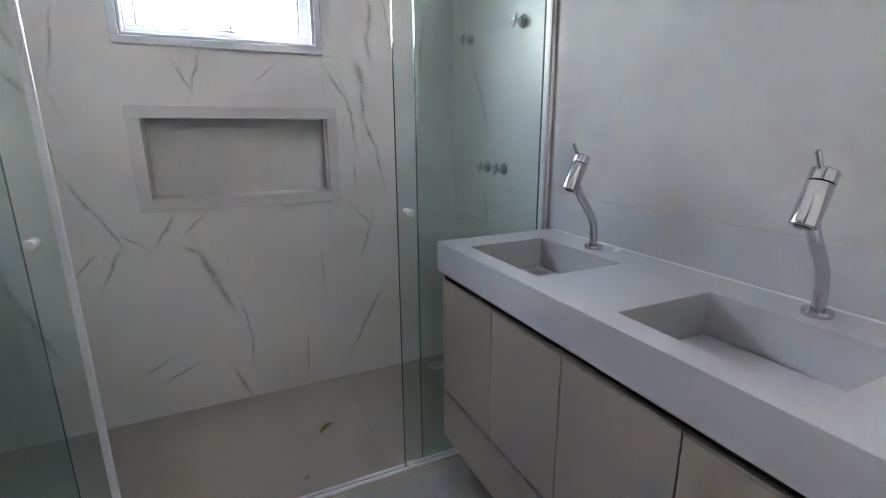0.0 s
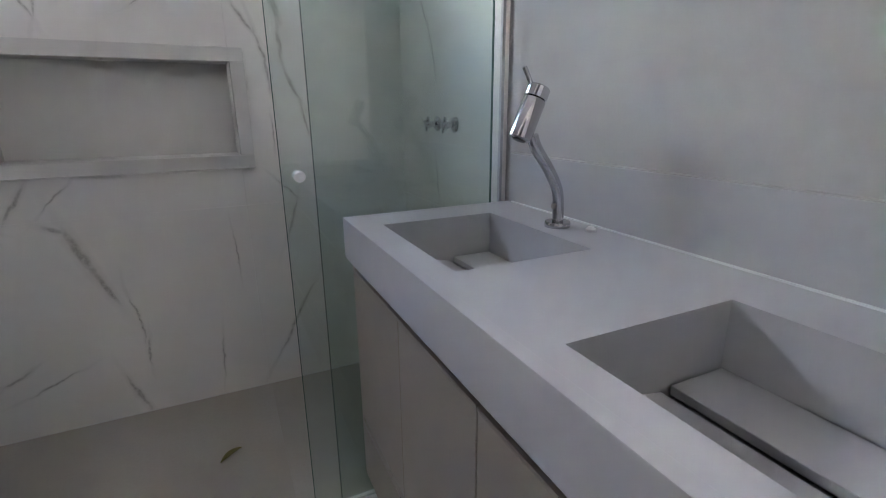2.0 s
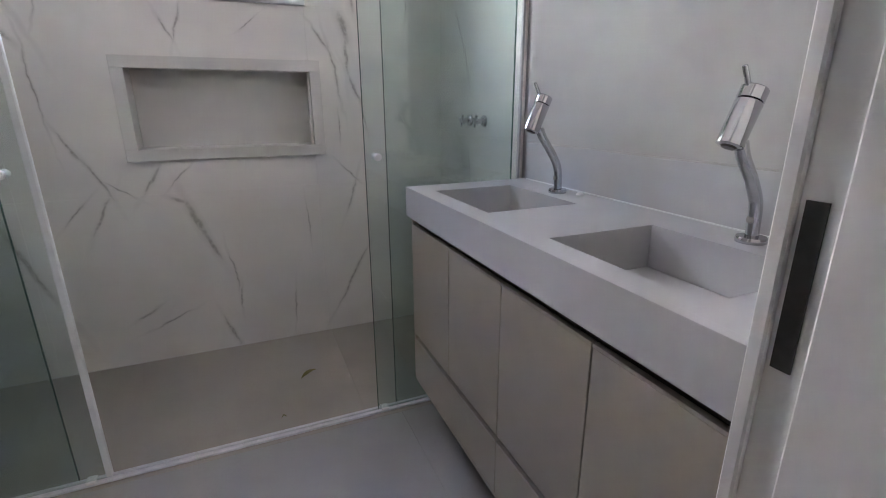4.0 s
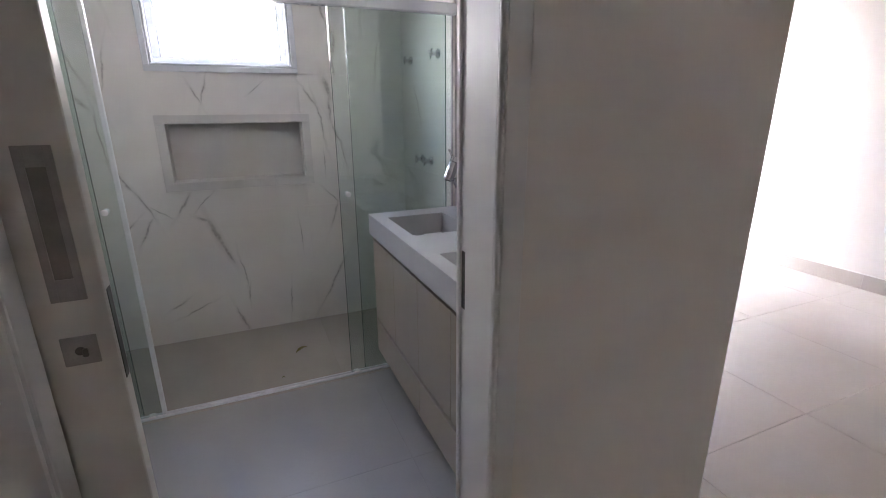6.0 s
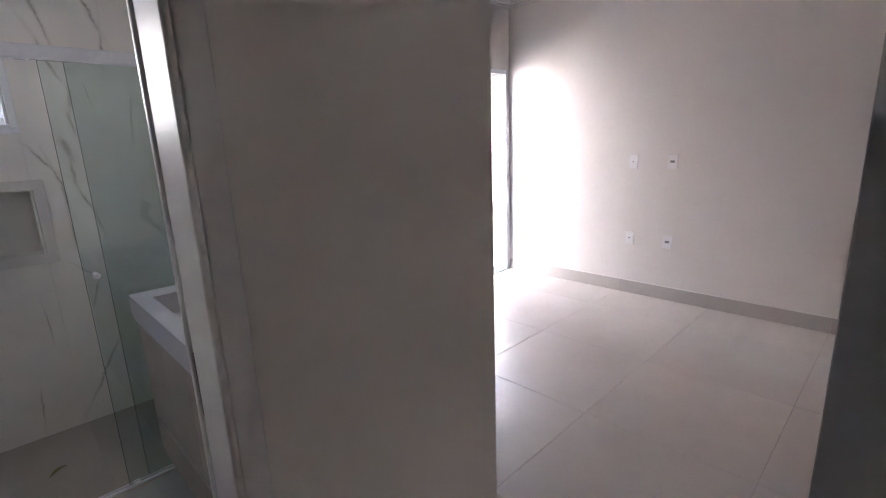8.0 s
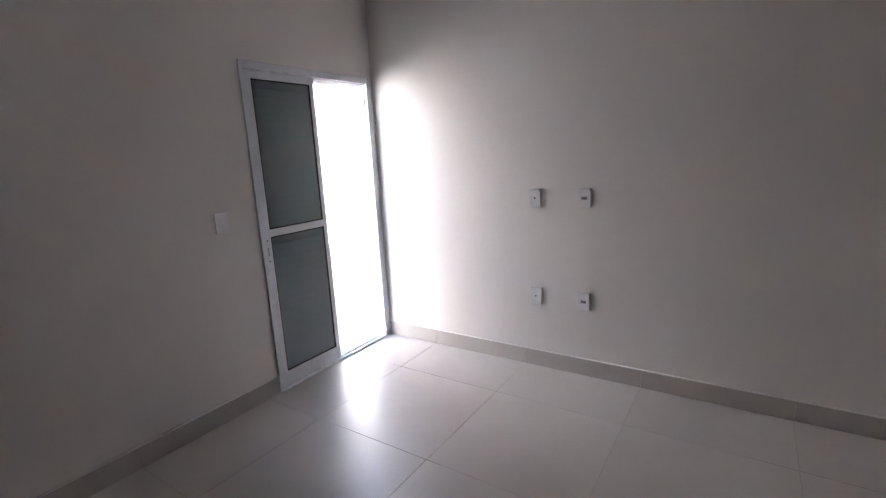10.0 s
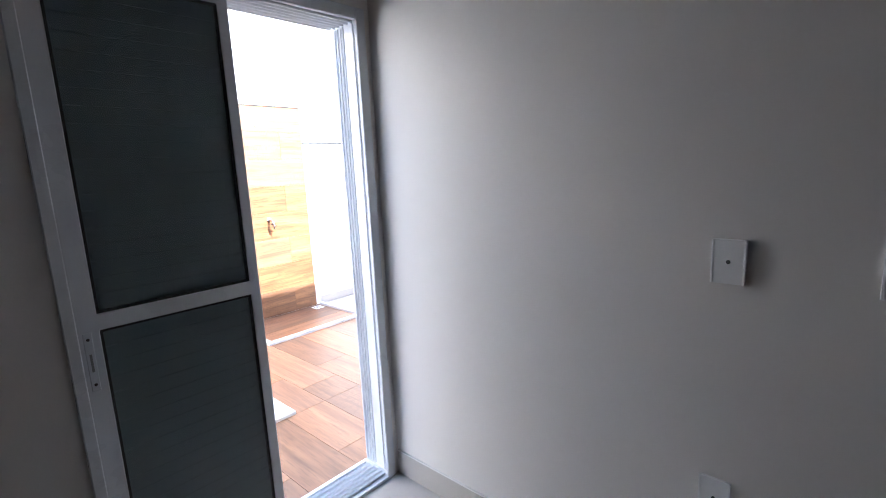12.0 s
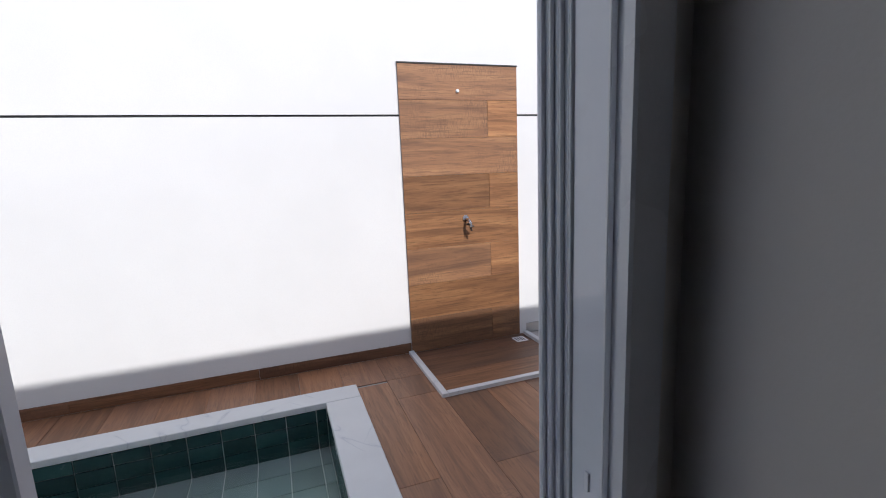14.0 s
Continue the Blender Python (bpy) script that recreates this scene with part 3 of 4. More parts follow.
for a, b in (((NX0 - 0.014, BY1 + 0.010, NZ0 - 0.014), (NX1 + 0.014, NB, NZ0)), ((NX0 - 0.014, BY1 + 0.010, NZ1), (NX1 + 0.014, NB, NZ1 + 0.014)),
             ((NX0 - 0.014, BY1 + 0.010, NZ0), (NX0, NB, NZ1)), ((NX1, BY1 + 0.010, NZ0), (NX1 + 0.014, NB, NZ1))):
    part("lining", box(a, b), NICHE, niche)

# ---- vanity ----
VX, VY0, VY1 = -0.457, BY0 + 0.001, 0.0
BASINS = ((-0.485, -0.119), (-1.124, -0.754))
BSX0, BSX1 = -0.394, -0.110
top = thing("washbasin_counter", (-0.23, -0.6, 0.80), "white quartz double vanity top with two integrated basins", "countertop")
TH = 0.018
ys = sorted({VY0, VY1, *[v for b in BASINS for v in b]})
part("worktop", plate_with_holes([VX, BSX0, BSX1, BX1 - 0.001], ys, [(1, 1), (1, 3)], 0.90 - TH, 0.90), QUARTZ, top)
part("front_apron", box((VX - 0.001, VY0, 0.798), (VX + 0.02, VY1, 0.9004), 0.0015, 2), QUARTZ, top)
part("end_apron", box((VX + 0.02, VY1 - 0.018, 0.798), (BX1 - 0.001, VY1 + 0.0015, 0.9004), 0.0015), QUARTZ, top)
part("backsplash", box((BX1 - 0.019, VY0, 0.9002), (BX1 - 0.0005, VY1 - 0.003, 1.034), 0.0012), QUARTZ, top)
part("top_silicone", box((BX1 - 0.0185, VY0, 1.0342), (BX1 - 0.0005, VY1 - 0.004, 1.0358)), PAINT_BATH_DIM, top)
part("silicone_joint", box((BX1 - 0.0225, VY0, 0.8995), (BX1 - 0.0185, VY1 - 0.02, 0.9035)), SEAL, top)


def basin(y0, y1):
    bowl = part("basin", bmesh.new(), QUARTZ, top)
    bm = bmesh.new()
    zt, zb = 0.8825, 0.772
    prof = ((BSX0, zt), (BSX0, 0.824), (-0.226, 0.790), (-0.226, zb), (BSX1, zb), (BSX1, zt))
    near = [bm.verts.new((x, y0, z)) for x, z in prof]
    far = [bm.verts.new((x, y1, z)) for x, z in prof]
    for k in range(5):
        bm.faces.new((near[k], near[k + 1], far[k + 1], far[k]))
    bm.faces.new(near)
    bm.faces.new(far[::-1])
    bmesh.ops.recalc_face_normals(bm, faces=bm.faces)
    bmesh.ops.solidify(bm, geom=bm.faces[:], thickness=-0.010)
    bowl.data = mesh_of("basin", bm, QUARTZ)
    part("drain_cover", box((-0.215, y0 + 0.004, 0.786), (BSX1 - 0.004, y1 - 0.004, 0.800), 0.001), QUARTZ, bowl, "removable quartz plate over the hidden drain")


for b in BASINS:
    basin(*b)

CX = -0.446
cab = thing("vanity_cabinet", (-0.23, -0.6, 0.165), "floating beige laminate vanity cabinet with four doors", "cabinet")
bm = box((CX + 0.022, VY0 + 0.002, 0.165), (BX1 - 0.001, -0.032, 0.752))
part("gap_strip", box((CX + 0.022, VY0 + 0.002, 0.7525), (CX + 0.036, -0.032, 0.797)), GAP_SHADE, cab, "brown recessed strip above the doors, darkened for the gap's shade")
part("body", bm, GAP_SHADE, cab, "recessed carcass and finger gaps, their shade painted dark")
part("end_panel", box((CX + 0.002, -0.0315, 0.165), (BX1 - 0.001, -0.014, 0.796), 0.001), LACQUER, cab)
part("bottom_panel", box((CX + 0.002, VY0 + 0.003, 0.150), (BX1 - 0.001, -0.014, 0.1645), 0.001), LACQUER, cab)
seams = (-0.034, -0.345, -0.652, -0.967, VY0 + 0.003)
for a, b in zip(seams, seams[1:]):
    leaf_door = part("door", box((CX, b + 0.0015, 0.350), (CX + 0.020, a - 0.0015, 0.766), 0.0012), LACQUER, cab)
    part("pull_profile", box((CX - 0.0008, b + 0.0015, 0.7665), (CX + 0.012, a - 0.0015, 0.7735)), PULL, leaf_door, "thin bronze aluminium pull edge")
for a, b in ((-0.034, -0.650), (-0.650, VY0 + 0.003)):
    drawer = part("drawer", box((CX, b + 0.0015, 0.168), (CX + 0.020, a - 0.0015, 0.326), 0.0012), LACQUER, cab)
    part("pull_profile", box((CX - 0.0008, b + 0.0015, 0.3265), (CX + 0.012, a - 0.0015, 0.3335)), PULL, drawer, "thin bronze aluminium pull edge")

# ---- taps: slanted chrome mixers ----
def tap(x, y):
    ob = thing("basin_tap", (x, y, 0.90), "slanted chrome single-lever mixer tap on the vanity", "tap", "taps of the double vanity")
    part("base_ring", lathe_bm(bmesh.new(), (x, y, 0.9004), (0, 0, 1), ((0, 0.028), (0.008, 0.029), (0.012, 0.027), (0.0125, 0.014)), 32), CHROME, ob, smooth=True)
    part("stem", tube_bm(bmesh.new(), ((x, y, 0.91), (x - 0.001, y, 0.945), (x - 0.008, y, 0.985), (x - 0.033, y, 1.028), (x - 0.066, y, 1.072), (x - 0.078, y, 1.098)), 0.0125, 18), CHROME, ob, smooth=True)
    part("stem_inlay", lathe_bm(bmesh.new(), (x - 0.013, y, 0.948), (-1, 0, 0.12), ((0, 0.008), (0.0012, 0.008), (0.0016, 0.006)), 20), STEEL, ob, smooth=True)
    ax = Vector((0.055, 0, 0.125)).normalized()
    low = Vector((x - 0.110, y, 1.092))
    part("spout_body", lathe_bm(bmesh.new(), low, ax, ((0, 0.020), (0.002, 0.0235), (0.082, 0.0235), (0.084, 0.022)), 32), CHROME, ob, smooth=True)
    part("aerator", lathe_bm(bmesh.new(), low - ax * 0.003, ax, ((0, 0.012), (0.004, 0.015)), 24), STEEL_DARK, ob, smooth=True)
    part("cap", lathe_bm(bmesh.new(), low + ax * 0.0855, ax, ((0, 0.022), (0.001, 0.0235), (0.022, 0.0235), (0.0245, 0.021)), 32), CHROME, ob, smooth=True)
    a = low + ax * 0.104 + Vector((-0.012, 0, 0.0))
    part("lever", lathe_bm(bmesh.new(), a, (-0.55, 0.0, 1.0), ((0, 0.0048), (0.046, 0.0048), (0.048, 0.0036)), 16), CHROME, ob, smooth=True)


tap(-0.053, -0.313)
tap(-0.044, -0.942)
cover = thing("hole_cover", (-0.020, -0.385, 0.9004), "small white plastic plug beside the tap", "plug")
part("disc", lathe_bm(bmesh.new(), (-0.016, -0.378, 0.9004), (0, 0, 1), ((0, 0.011), (0.004, 0.011), (0.009, 0.006)), 20), PLASTIC, cover, smooth=True)

# ---- shower enclosure ----
GY = 0.042
enc = thing("shower_enclosure", (-1.05, GY, 0.0), "green-tinted glass shower enclosure with sliding leaves slid open", "shower screen")
part("top_rail", box((BX0 + 0.001, GY - 0.022, 1.836), (BX1 - 0.001, GY + 0.026, 1.887), 0.004), ALU, enc)
bm = box((BX0 + 0.001, GY - 0.017, 0.0005), (BX1 - 0.001, GY + 0.021, 0.010), 0.002)
box_bm(bm, (BX0 + 0.002, GY - 0.003, 0.010), (BX1 - 0.002, GY + 0.003, 0.018), 0.001)
part("bottom_track", bm, ALU, enc)
for x0, x1 in ((BX1 - 0.0215, BX1 - 0.0125), (BX0 + 0.0125, BX0 + 0.0215)):
    part("wall_channel", box((x0, GY + 0.004, 0.019), (x1, GY + 0.016, 1.835), 0.001), ALU_SATIN, enc)


def sheet(name, x0, x1, y, z0, z1):
    g = part(name, box((x0, y - 0.004, z0), (x1, y + 0.004, z1)), GLASS, enc)
    g.visible_shadow = False
    for xe in (x0, x1):
        part("polished_edge", box((xe - 0.0008, y - 0.0042, z0), (xe + 0.0008, y + 0.0042, z1)), GLASS_EDGE, g)
    return g


sheet("fixed_pane", -0.508, BX1 - 0.010, GY + 0.010, 0.019, 1.835)
sheet("fixed_pane", BX0 + 0.010, -1.574, GY + 0.010, 0.019, 1.835)
ra = sheet("sliding_leaf", -0.588, -0.02, GY - 0.010, 0.020, 1.834)
la = sheet("sliding_leaf", BX0 + 0.04, -1.486, GY - 0.010, 0.020, 1.834)
part("seal_strip", box((-1.495, GY - 0.0175, 0.022), (-1.476, GY - 0.0015, 1.832), 0.003), SEAL, la, "milky white magnetic seal strip")
for leaf_ob, kx in ((ra, -0.549), (la, -1.545)):
    part("knob", lathe_bm(bmesh.new(), (kx, GY - 0.0145, 1.004), (0, -1, 0), ((0, 0.006), (0.008, 0.007), (0.010, 0.012), (0.018, 0.0135), (0.024, 0.011), (0.026, 0.006)), 20), PLASTIC, leaf_ob, "round white knob", True)
    part("knob", lathe_bm(bmesh.new(), (kx, GY - 0.0055, 1.004), (0, 1, 0), ((0, 0.006), (0.010, 0.012), (0.015, 0.011)), 16), PLASTIC, leaf_ob, "round white knob", True)
for x in (-0.56, -1.54):
    part("floor_guide", box((x - 0.014, GY - 0.020, 0.0105), (x + 0.014, GY + 0.018, 0.0185), 0.002), PLASTIC, enc, "small clear plastic floor guide")


def valve(y, z):
    ob = thing("shower_valve", (BX1 - 0.012, y, z), "chrome cross-handle shower valve with round flange", "valve", "shower valves")
    part("flange", lathe_bm(bmesh.new(), (BX1 - 0.012, y, z), (-1, 0, 0), ((0.0, 0.026), (0.004, 0.027), (0.010, 0.022), (0.016, 0.012)), 28), CHROME, ob, smooth=True)
    part("spindle", lathe_bm(bmesh.new(), (BX1 - 0.022, y, z), (-1, 0, 0), ((0, 0.011), (0.020, 0.010), (0.028, 0.013), (0.040, 0.012), (0.043, 0.008)), 20), CHROME, ob, smooth=True)
    bm = bmesh.new()
    for a in (20, 110):
        d = Vector((0, math.cos(radians(a)), math.sin(radians(a))))
        c = Vector((BX1 - 0.056, y, z))
        rod_bm(bm, c - d * 0.027, c + d * 0.027, 0.0055, n=12)
    part("cross_handle", bm, CHROME, ob, smooth=True)


for y, z in ((0.232, 1.681), (0.662, 1.681), (0.488, 1.104), (0.348, 1.104)):
    valve(y, z)

wires = thing("electric_wires", (-0.012, 0.47, 1.96), "loose red and black wires hanging from a wall outlet", "wires")
for k, (mat, dy) in enumerate(((WIRE_RED, 0.0), (WIRE_RED, 0.035), (WIRE_BLACK, -0.03))):
    y = 0.48 + dy
    part("wire", tube_bm(bmesh.new(), ((BX1 - 0.014, 0.49, 2.22), (-0.03, y + 0.02, 2.20), (-0.06, y - 0.03, 2.10), (-0.05, y - 0.05, 2.01 - 0.02 * k), (-0.045, y, 1.975), (-0.05, y + 0.05, 2.02), (-0.055, y + 0.01, 2.07)), 0.0035, 8), mat, wires, smooth=True)
part("outlet_ring", lathe_bm(bmesh.new(), (BX1 - 0.012, 0.49, 2.22), (-1, 0, 0), ((0.0, 0.022), (0.003, 0.022), (0.004, 0.016)), 20), PLASTIC, wires)
drain = thing("shower_drain", (-0.14, 0.73, 0.0), "square white slotted floor drain in the shower corner", "drain")
part("plate", box((-0.172, 0.70, 0.0005), (-0.098, 0.774, 0.004), 0.0015), PLASTIC, drain)
for k in range(5):
    part("slot", box((-0.165 + k * 0.0125, 0.712, 0.0042), (-0.159 + k * 0.0125, 0.762, 0.0046)), DARK_HOLE, drain)


def dry_leaf(x, y, length, turn):
    """A small curled leaf with a midrib."""
    bm = bmesh.new()
    rows = []
    for i in range(9):
        u = i / 8
        w = 0.14 * length * math.sin(math.pi * min(1, u * 0.96 + 0.02)) ** 0.8
        h = 0.0025 + 0.010 * math.sin(math.pi * u)
        rows.append([bm.verts.new((length * (u - 0.5), s * w, h + (0.004 if s else 0.0))) for s in (-1, 0, 1)])
    for p, q in zip(rows, rows[1:]):
        for k in range(2):
            bm.faces.new((p[k], q[k], q[k + 1], p[k + 1]))
    bmesh.ops.solidify(bm, geom=bm.faces[:], thickness=0.0006)
    bmesh.ops.transform(bm, matrix=pose(x, y, 0.0, 0, 0, turn), verts=bm.verts)
    tagged(part("fallen_leaf", bm, LEAF), "small curled green-brown leaf fallen on the floor", "leaf")


dry_leaf(-0.807, 0.429, 0.088, 38)
dry_leaf(-0.937, 0.146, 0.018, 10)

# ---- bathroom sliding door, half sunk in its wall pocket ----
door = thing("door_bathroom", (-1.66, -1.35, 0.004), "off-white sliding door, slid open into its wall pocket", "door", kind="structure")
LX1, LY0, LY1 = -1.238, -1.400, -1.363
part("leaf", box((-1.355, LY0, 0.006), (LX1, LY1, 2.085), 0.002), LACQUER_DOOR, door)
pull = part("flush_pull", bmesh.new(), STEEL, door, "brushed steel recessed flush pull")
bm = bmesh.new()
PX0, PX1, PZ0, PZ1 = -1.307, -1.261, 1.127, 1.361
for a, b in (((PX0, PZ0), (PX0 + 0.011, PZ1)), ((PX1 - 0.011, PZ0), (PX1, PZ1)), ((PX0 + 0.011, PZ0), (PX1 - 0.011, PZ0 + 0.035)), ((PX0 + 0.011, PZ1 - 0.030), (PX1 - 0.011, PZ1))):
    box_bm(bm, (a[0], LY0 - 0.005, a[1]), (b[0], LY0 - 0.0003, b[1]), 0.0008)
pull.data = mesh_of("flush_pull", bm, STEEL)
part("recess", box((PX0 + 0.010, LY0 - 0.0012, PZ0 + 0.03), (PX1 - 0.010, LY0 - 0.0004, PZ1 - 0.028)), STEEL_SHADED, pull, "brushed steel recess of the pull, shade in its colour")
lock = part("lock_plate", box((-1.310, LY0 - 0.004, 1.018), (-1.262, LY0 - 0.0003, 1.067), 0.001), STEEL, door, "square brushed steel lock plate")
part("key_knob", box_bm(lathe_bm(bmesh.new(), (-1.286, LY0 - 0.0042, 1.043), (0, -1, 0), ((0, 0.007), (0.002, 0.007)), 16), (-1.283, LY0 - 0.012, 1.033), (-1.275, LY0 - 0.0045, 1.047), 0.002), STEEL_DARK, lock)
part("edge_plate", box((LX1 - 0.0002, LY0 + 0.008, 0.975), (LX1 + 0.0012, LY1 - 0.008, 1.135)), STEEL_DARK, door, "dark steel latch plate on the door edge")

casing = thing("door_casing", (-1.0, FRONT, 0.0), "off-white lacquered door casing round the bathroom doorway", "door casing", kind="structure")
JX = -0.583
part("jamb", box((JX, FRONT - 0.010, 0.001), (DOOR_X1, -1.347, DOOR_Z - 0.012), 0.002), CASING, casing)
part("strike_groove", box((JX + 0.007, -1.3468, 0.001), (DOOR_X1, -1.3162, DOOR_Z - 0.012)), CASING, casing)
part("jamb_lip", box((JX, -1.316, 0.001), (DOOR_X1, BY0 + 0.013, DOOR_Z - 0.012), 0.002), CASING, casing)
part("architrave_bead", rod_bm(bmesh.new(), (JX + 0.0055, FRONT - 0.0165, 0.001), (JX + 0.0055, FRONT - 0.0165, DOOR_Z + 0.07), 0.0075, n=16), CASING, casing, smooth=True)
part("architrave", box((JX + 0.0135, FRONT - 0.016, 0.001), (-0.516, FRONT - 0.0005, DOOR_Z + 0.07), 0.003), CASING, casing)
part("caulk_line", box((-0.5158, FRONT - 0.006, 0.001), (-0.5130, FRONT - 0.0005, DOOR_Z + 0.07)), SEAL, casing, "pale caulk line along the casing")
part("architrave", box((DOOR_X0 - 0.105, FRONT - 0.014, 0.001), (DOOR_X0 + 0.005, FRONT - 0.0005, DOOR_Z + 0.07), 0.003), CASING, casing)
part("head", box((DOOR_X0 + 0.006, FRONT - 0.012, DOOR_Z - 0.011), (JX + 0.003, BY0 + 0.006, DOOR_Z + 0.0), 0.002), CASING, casing)
part("head_architrave", box((DOOR_X0 + 0.006, FRONT - 0.014, DOOR_Z + 0.001), (JX + 0.003, FRONT - 0.0005, DOOR_Z + 0.07), 0.003), CASING, casing)
part("pocket_lip", box((DOOR_X0, FRONT - 0.008, 0.001), (DOOR_X0 + 0.012, LY0 - 0.010, DOOR_Z - 0.012), 0.002), CASING, casing)
part("pocket_lip", box((DOOR_X0, LY1 + 0.010, 0.001), (DOOR_X0 + 0.012, BY0 + 0.008, DOOR_Z - 0.012), 0.002), CASING, casing)
part("pocket_lining", box((DOOR_X0 - 0.06, LY0 - 0.010, 0.001), (DOOR_X0 - 0.02, LY1 + 0.010, DOOR_Z - 0.012)), DARK_HOLE, casing)
part("strike_plate", box((JX + 0.0052, -1.337, 0.955), (JX + 0.0069, -1.321, 1.095)), STEEL_DARK, casing, "dark steel strike plate in the jamb")

# ---- bedroom: sliding garden door ----
gd = thing("door_garden", (2.8, RY1, 0.0), "white aluminium sliding door with grey slatted leaf, half open", "sliding door", kind="structure")
T0, T1, TZ = 2.220, 3.392, 2.190
part("trim", box((T0, RY1 - 0.014, 0.001), (GD_X0 + 0.012, RY1 + 0.004, TZ), 0.003), ALU, gd)
part("trim", box((GD_X1 - 0.032, RY1 - 0.014, 0.001), (T1, RY1 + 0.004, TZ), 0.003), ALU, gd)
part("trim", box((GD_X0 + 0.012, RY1 - 0.014, 2.140), (GD_X1 - 0.032, RY1 + 0.004, TZ), 0.003), ALU, gd)
part("jamb", box((GD_X0, RY1 + 0.004, 0.001), (GD_X0 + 0.010, OUT - 0.002, GD_Z), 0.001), ALU, gd)
jamb = part("jamb", box((GD_X1 - 0.010, RY1 + 0.004, 0.001), (GD_X1, OUT - 0.002, GD_Z), 0.001), ALU, gd)
for k in range(4):
    y = 1.042 + k * 0.0205
    part("jamb_rib", box((GD_X1 - 0.016, y, 0.03), (GD_X1 - 0.0101, y + 0.004, GD_Z - 0.03), 0.001), ALU, jamb)
    part("jamb_rib", box((GD_X1 - 0.013, y + 0.009, 0.03), (GD_X1 - 0.0101, y + 0.012, GD_Z - 0.03), 0.001), ALU, jamb)
part("jamb_rib", box((GD_X1 - 0.018, 0.952, 0.03), (GD_X1 - 0.0101, 0.957, GD_Z - 0.03), 0.001), ALU, jamb)
part("jamb_rib", box((GD_X1 - 0.018, 0.974, 0.03), (GD_X1 - 0.0101, 0.979, GD_Z - 0.03), 0.001), ALU, jamb)
part("jamb_liner", box((GD_X1 - 0.0125, 0.981, 0.031), (GD_X1 - 0.0102, 1.040, GD_Z - 0.03)), ALU_GLOSS, gd, "polished white aluminium jamb strip")
part("keeper", box((GD_X1 - 0.0150, 1.004, 1.055), (GD_X1 - 0.0124, 1.012, 1.080), 0.0008), ALU, gd, "small white lock keeper")
head = part("head", box((GD_X0 + 0.010, RY1 + 0.004, 2.155), (GD_X1 - 0.010, OUT - 0.002, GD_Z), 0.001), ALU, gd)
for k in range(6):
    y = 0.948 + k * 0.030
    part("track_rib", box((GD_X0 + 0.010, y, 2.132), (GD_X1 - 0.034, y + 0.004, 2.1549), 0.001), ALU, head)
sill = part("sill_track", box((GD_X0 + 0.010, RY1 - 0.016, 0.001), (GD_X1 - 0.010, OUT + 0.01, 0.016), 0.002), ALU, gd)
for k in range(6):
    y = 0.948 + k * 0.030
    part("track_rib", box((GD_X0 + 0.011, y, 0.0161), (GD_X1 - 0.034, y + 0.004, 0.029), 0.001), ALU, sill)


def sash(x0, x1, y0, y1, slats, name):
    leaf_ob = part(name, bmesh.new(), ALU, gd)
    s0, s1 = 0.055, 0.036
    z0, z1, zm = 0.030, 2.136, 1.110
    bm = plate_with_holes([x0, x0 + s0, x1 - s1, x1], [z0, 0.120, zm - 0.025, zm + 0.025, 2.090, z1], [(1, 1), (1, 3)], y0, y1)
    bmesh.ops.transform(bm, matrix=Matrix(((1, 0, 0, 0), (0, 0, 1, 0), (0, 1, 0, 0), (0, 0, 0, 1))), verts=bm.verts)
    rim = [e for e in bm.edges if len(e.link_faces) == 2 and e.calc_face_angle(0) > 1.0]
    bmesh.ops.bevel(bm, geom=rim, offset=0.0018, segments=1, affect="EDGES", clamp_overlap=True)
    leaf_ob.data = mesh_of(name, bm, ALU)
    for a, b in ((0.120, zm - 0.025), (zm + 0.025, 2.090)):
        g = 0.008
        xa, xb = x0 + s0, x1 - s1
        for p, q in (((xa, a), (xa + g, b)), ((xb - g, a), (xb, b)), ((xa + g, a), (xb - g, a + g)), ((xa + g, b - g), (xb - g, b))):
            part("gasket", box((p[0], y0 + 0.004, p[1]), (q[0], y1 - 0.004, q[1])), GASKET_AND_SHADE, leaf_ob, "black rubber gasket")
        if slats:
            n = int((b - a - 2 * g) / 0.048)
            h = (b - a - 2 * g) / n
            for k in range(n):
                z = a + g + k * h
                part("slat", box((xa + g, y0 + 0.013, z + 0.0004), (xb - g, y0 + 0.021, z + h - 0.0004), 0.0006), SLAT, leaf_ob)
            part("slat_backing", box((xa + g, y0 + 0.0215, a + g), (xb - g, y0 + 0.0235, b - g)), SLAT, leaf_ob)
            gl = part("pane", box((xa + g, y0 + 0.005, a + g), (xb - g, y0 + 0.009, b - g)), PANE, leaf_ob)
            gl.visible_shadow = False
        else:
            gl = part("pane", box((xa + g, y0 + 0.010, a + g), (xb - g, y0 + 0.014, b - g)), PANE, leaf_ob)
            gl.visible_shadow = False
    return leaf_ob


first = sash(2.252, 2.812, 0.943, 0.973, True, "slatted_leaf")
sash(2.252, 2.814, 0.982, 1.008, True, "slatted_leaf")
sash(2.252, 2.820, 1.020, 1.046, False, "glass_leaf")
plate = part("lock_plate", box((2.264, 0.9400, 0.905), (2.286, 0.9428, 1.085), 0.001), ALU, first, "narrow white lock plate with a finger slot")
part("finger_slot", box((2.272, 0.9390, 0.965), (2.278, 0.9399, 1.02)), SOCKET, first)
for z in (0.925, 1.065):
    part("screw", lathe_bm(bmesh.new(), (2.275, 0.9400, z), (0, -1, 0), ((0, 0.0045), (0.0008, 0.0045), (0.0014, 0.003)), 12), STEEL_DARK, first, "small dark screw head")


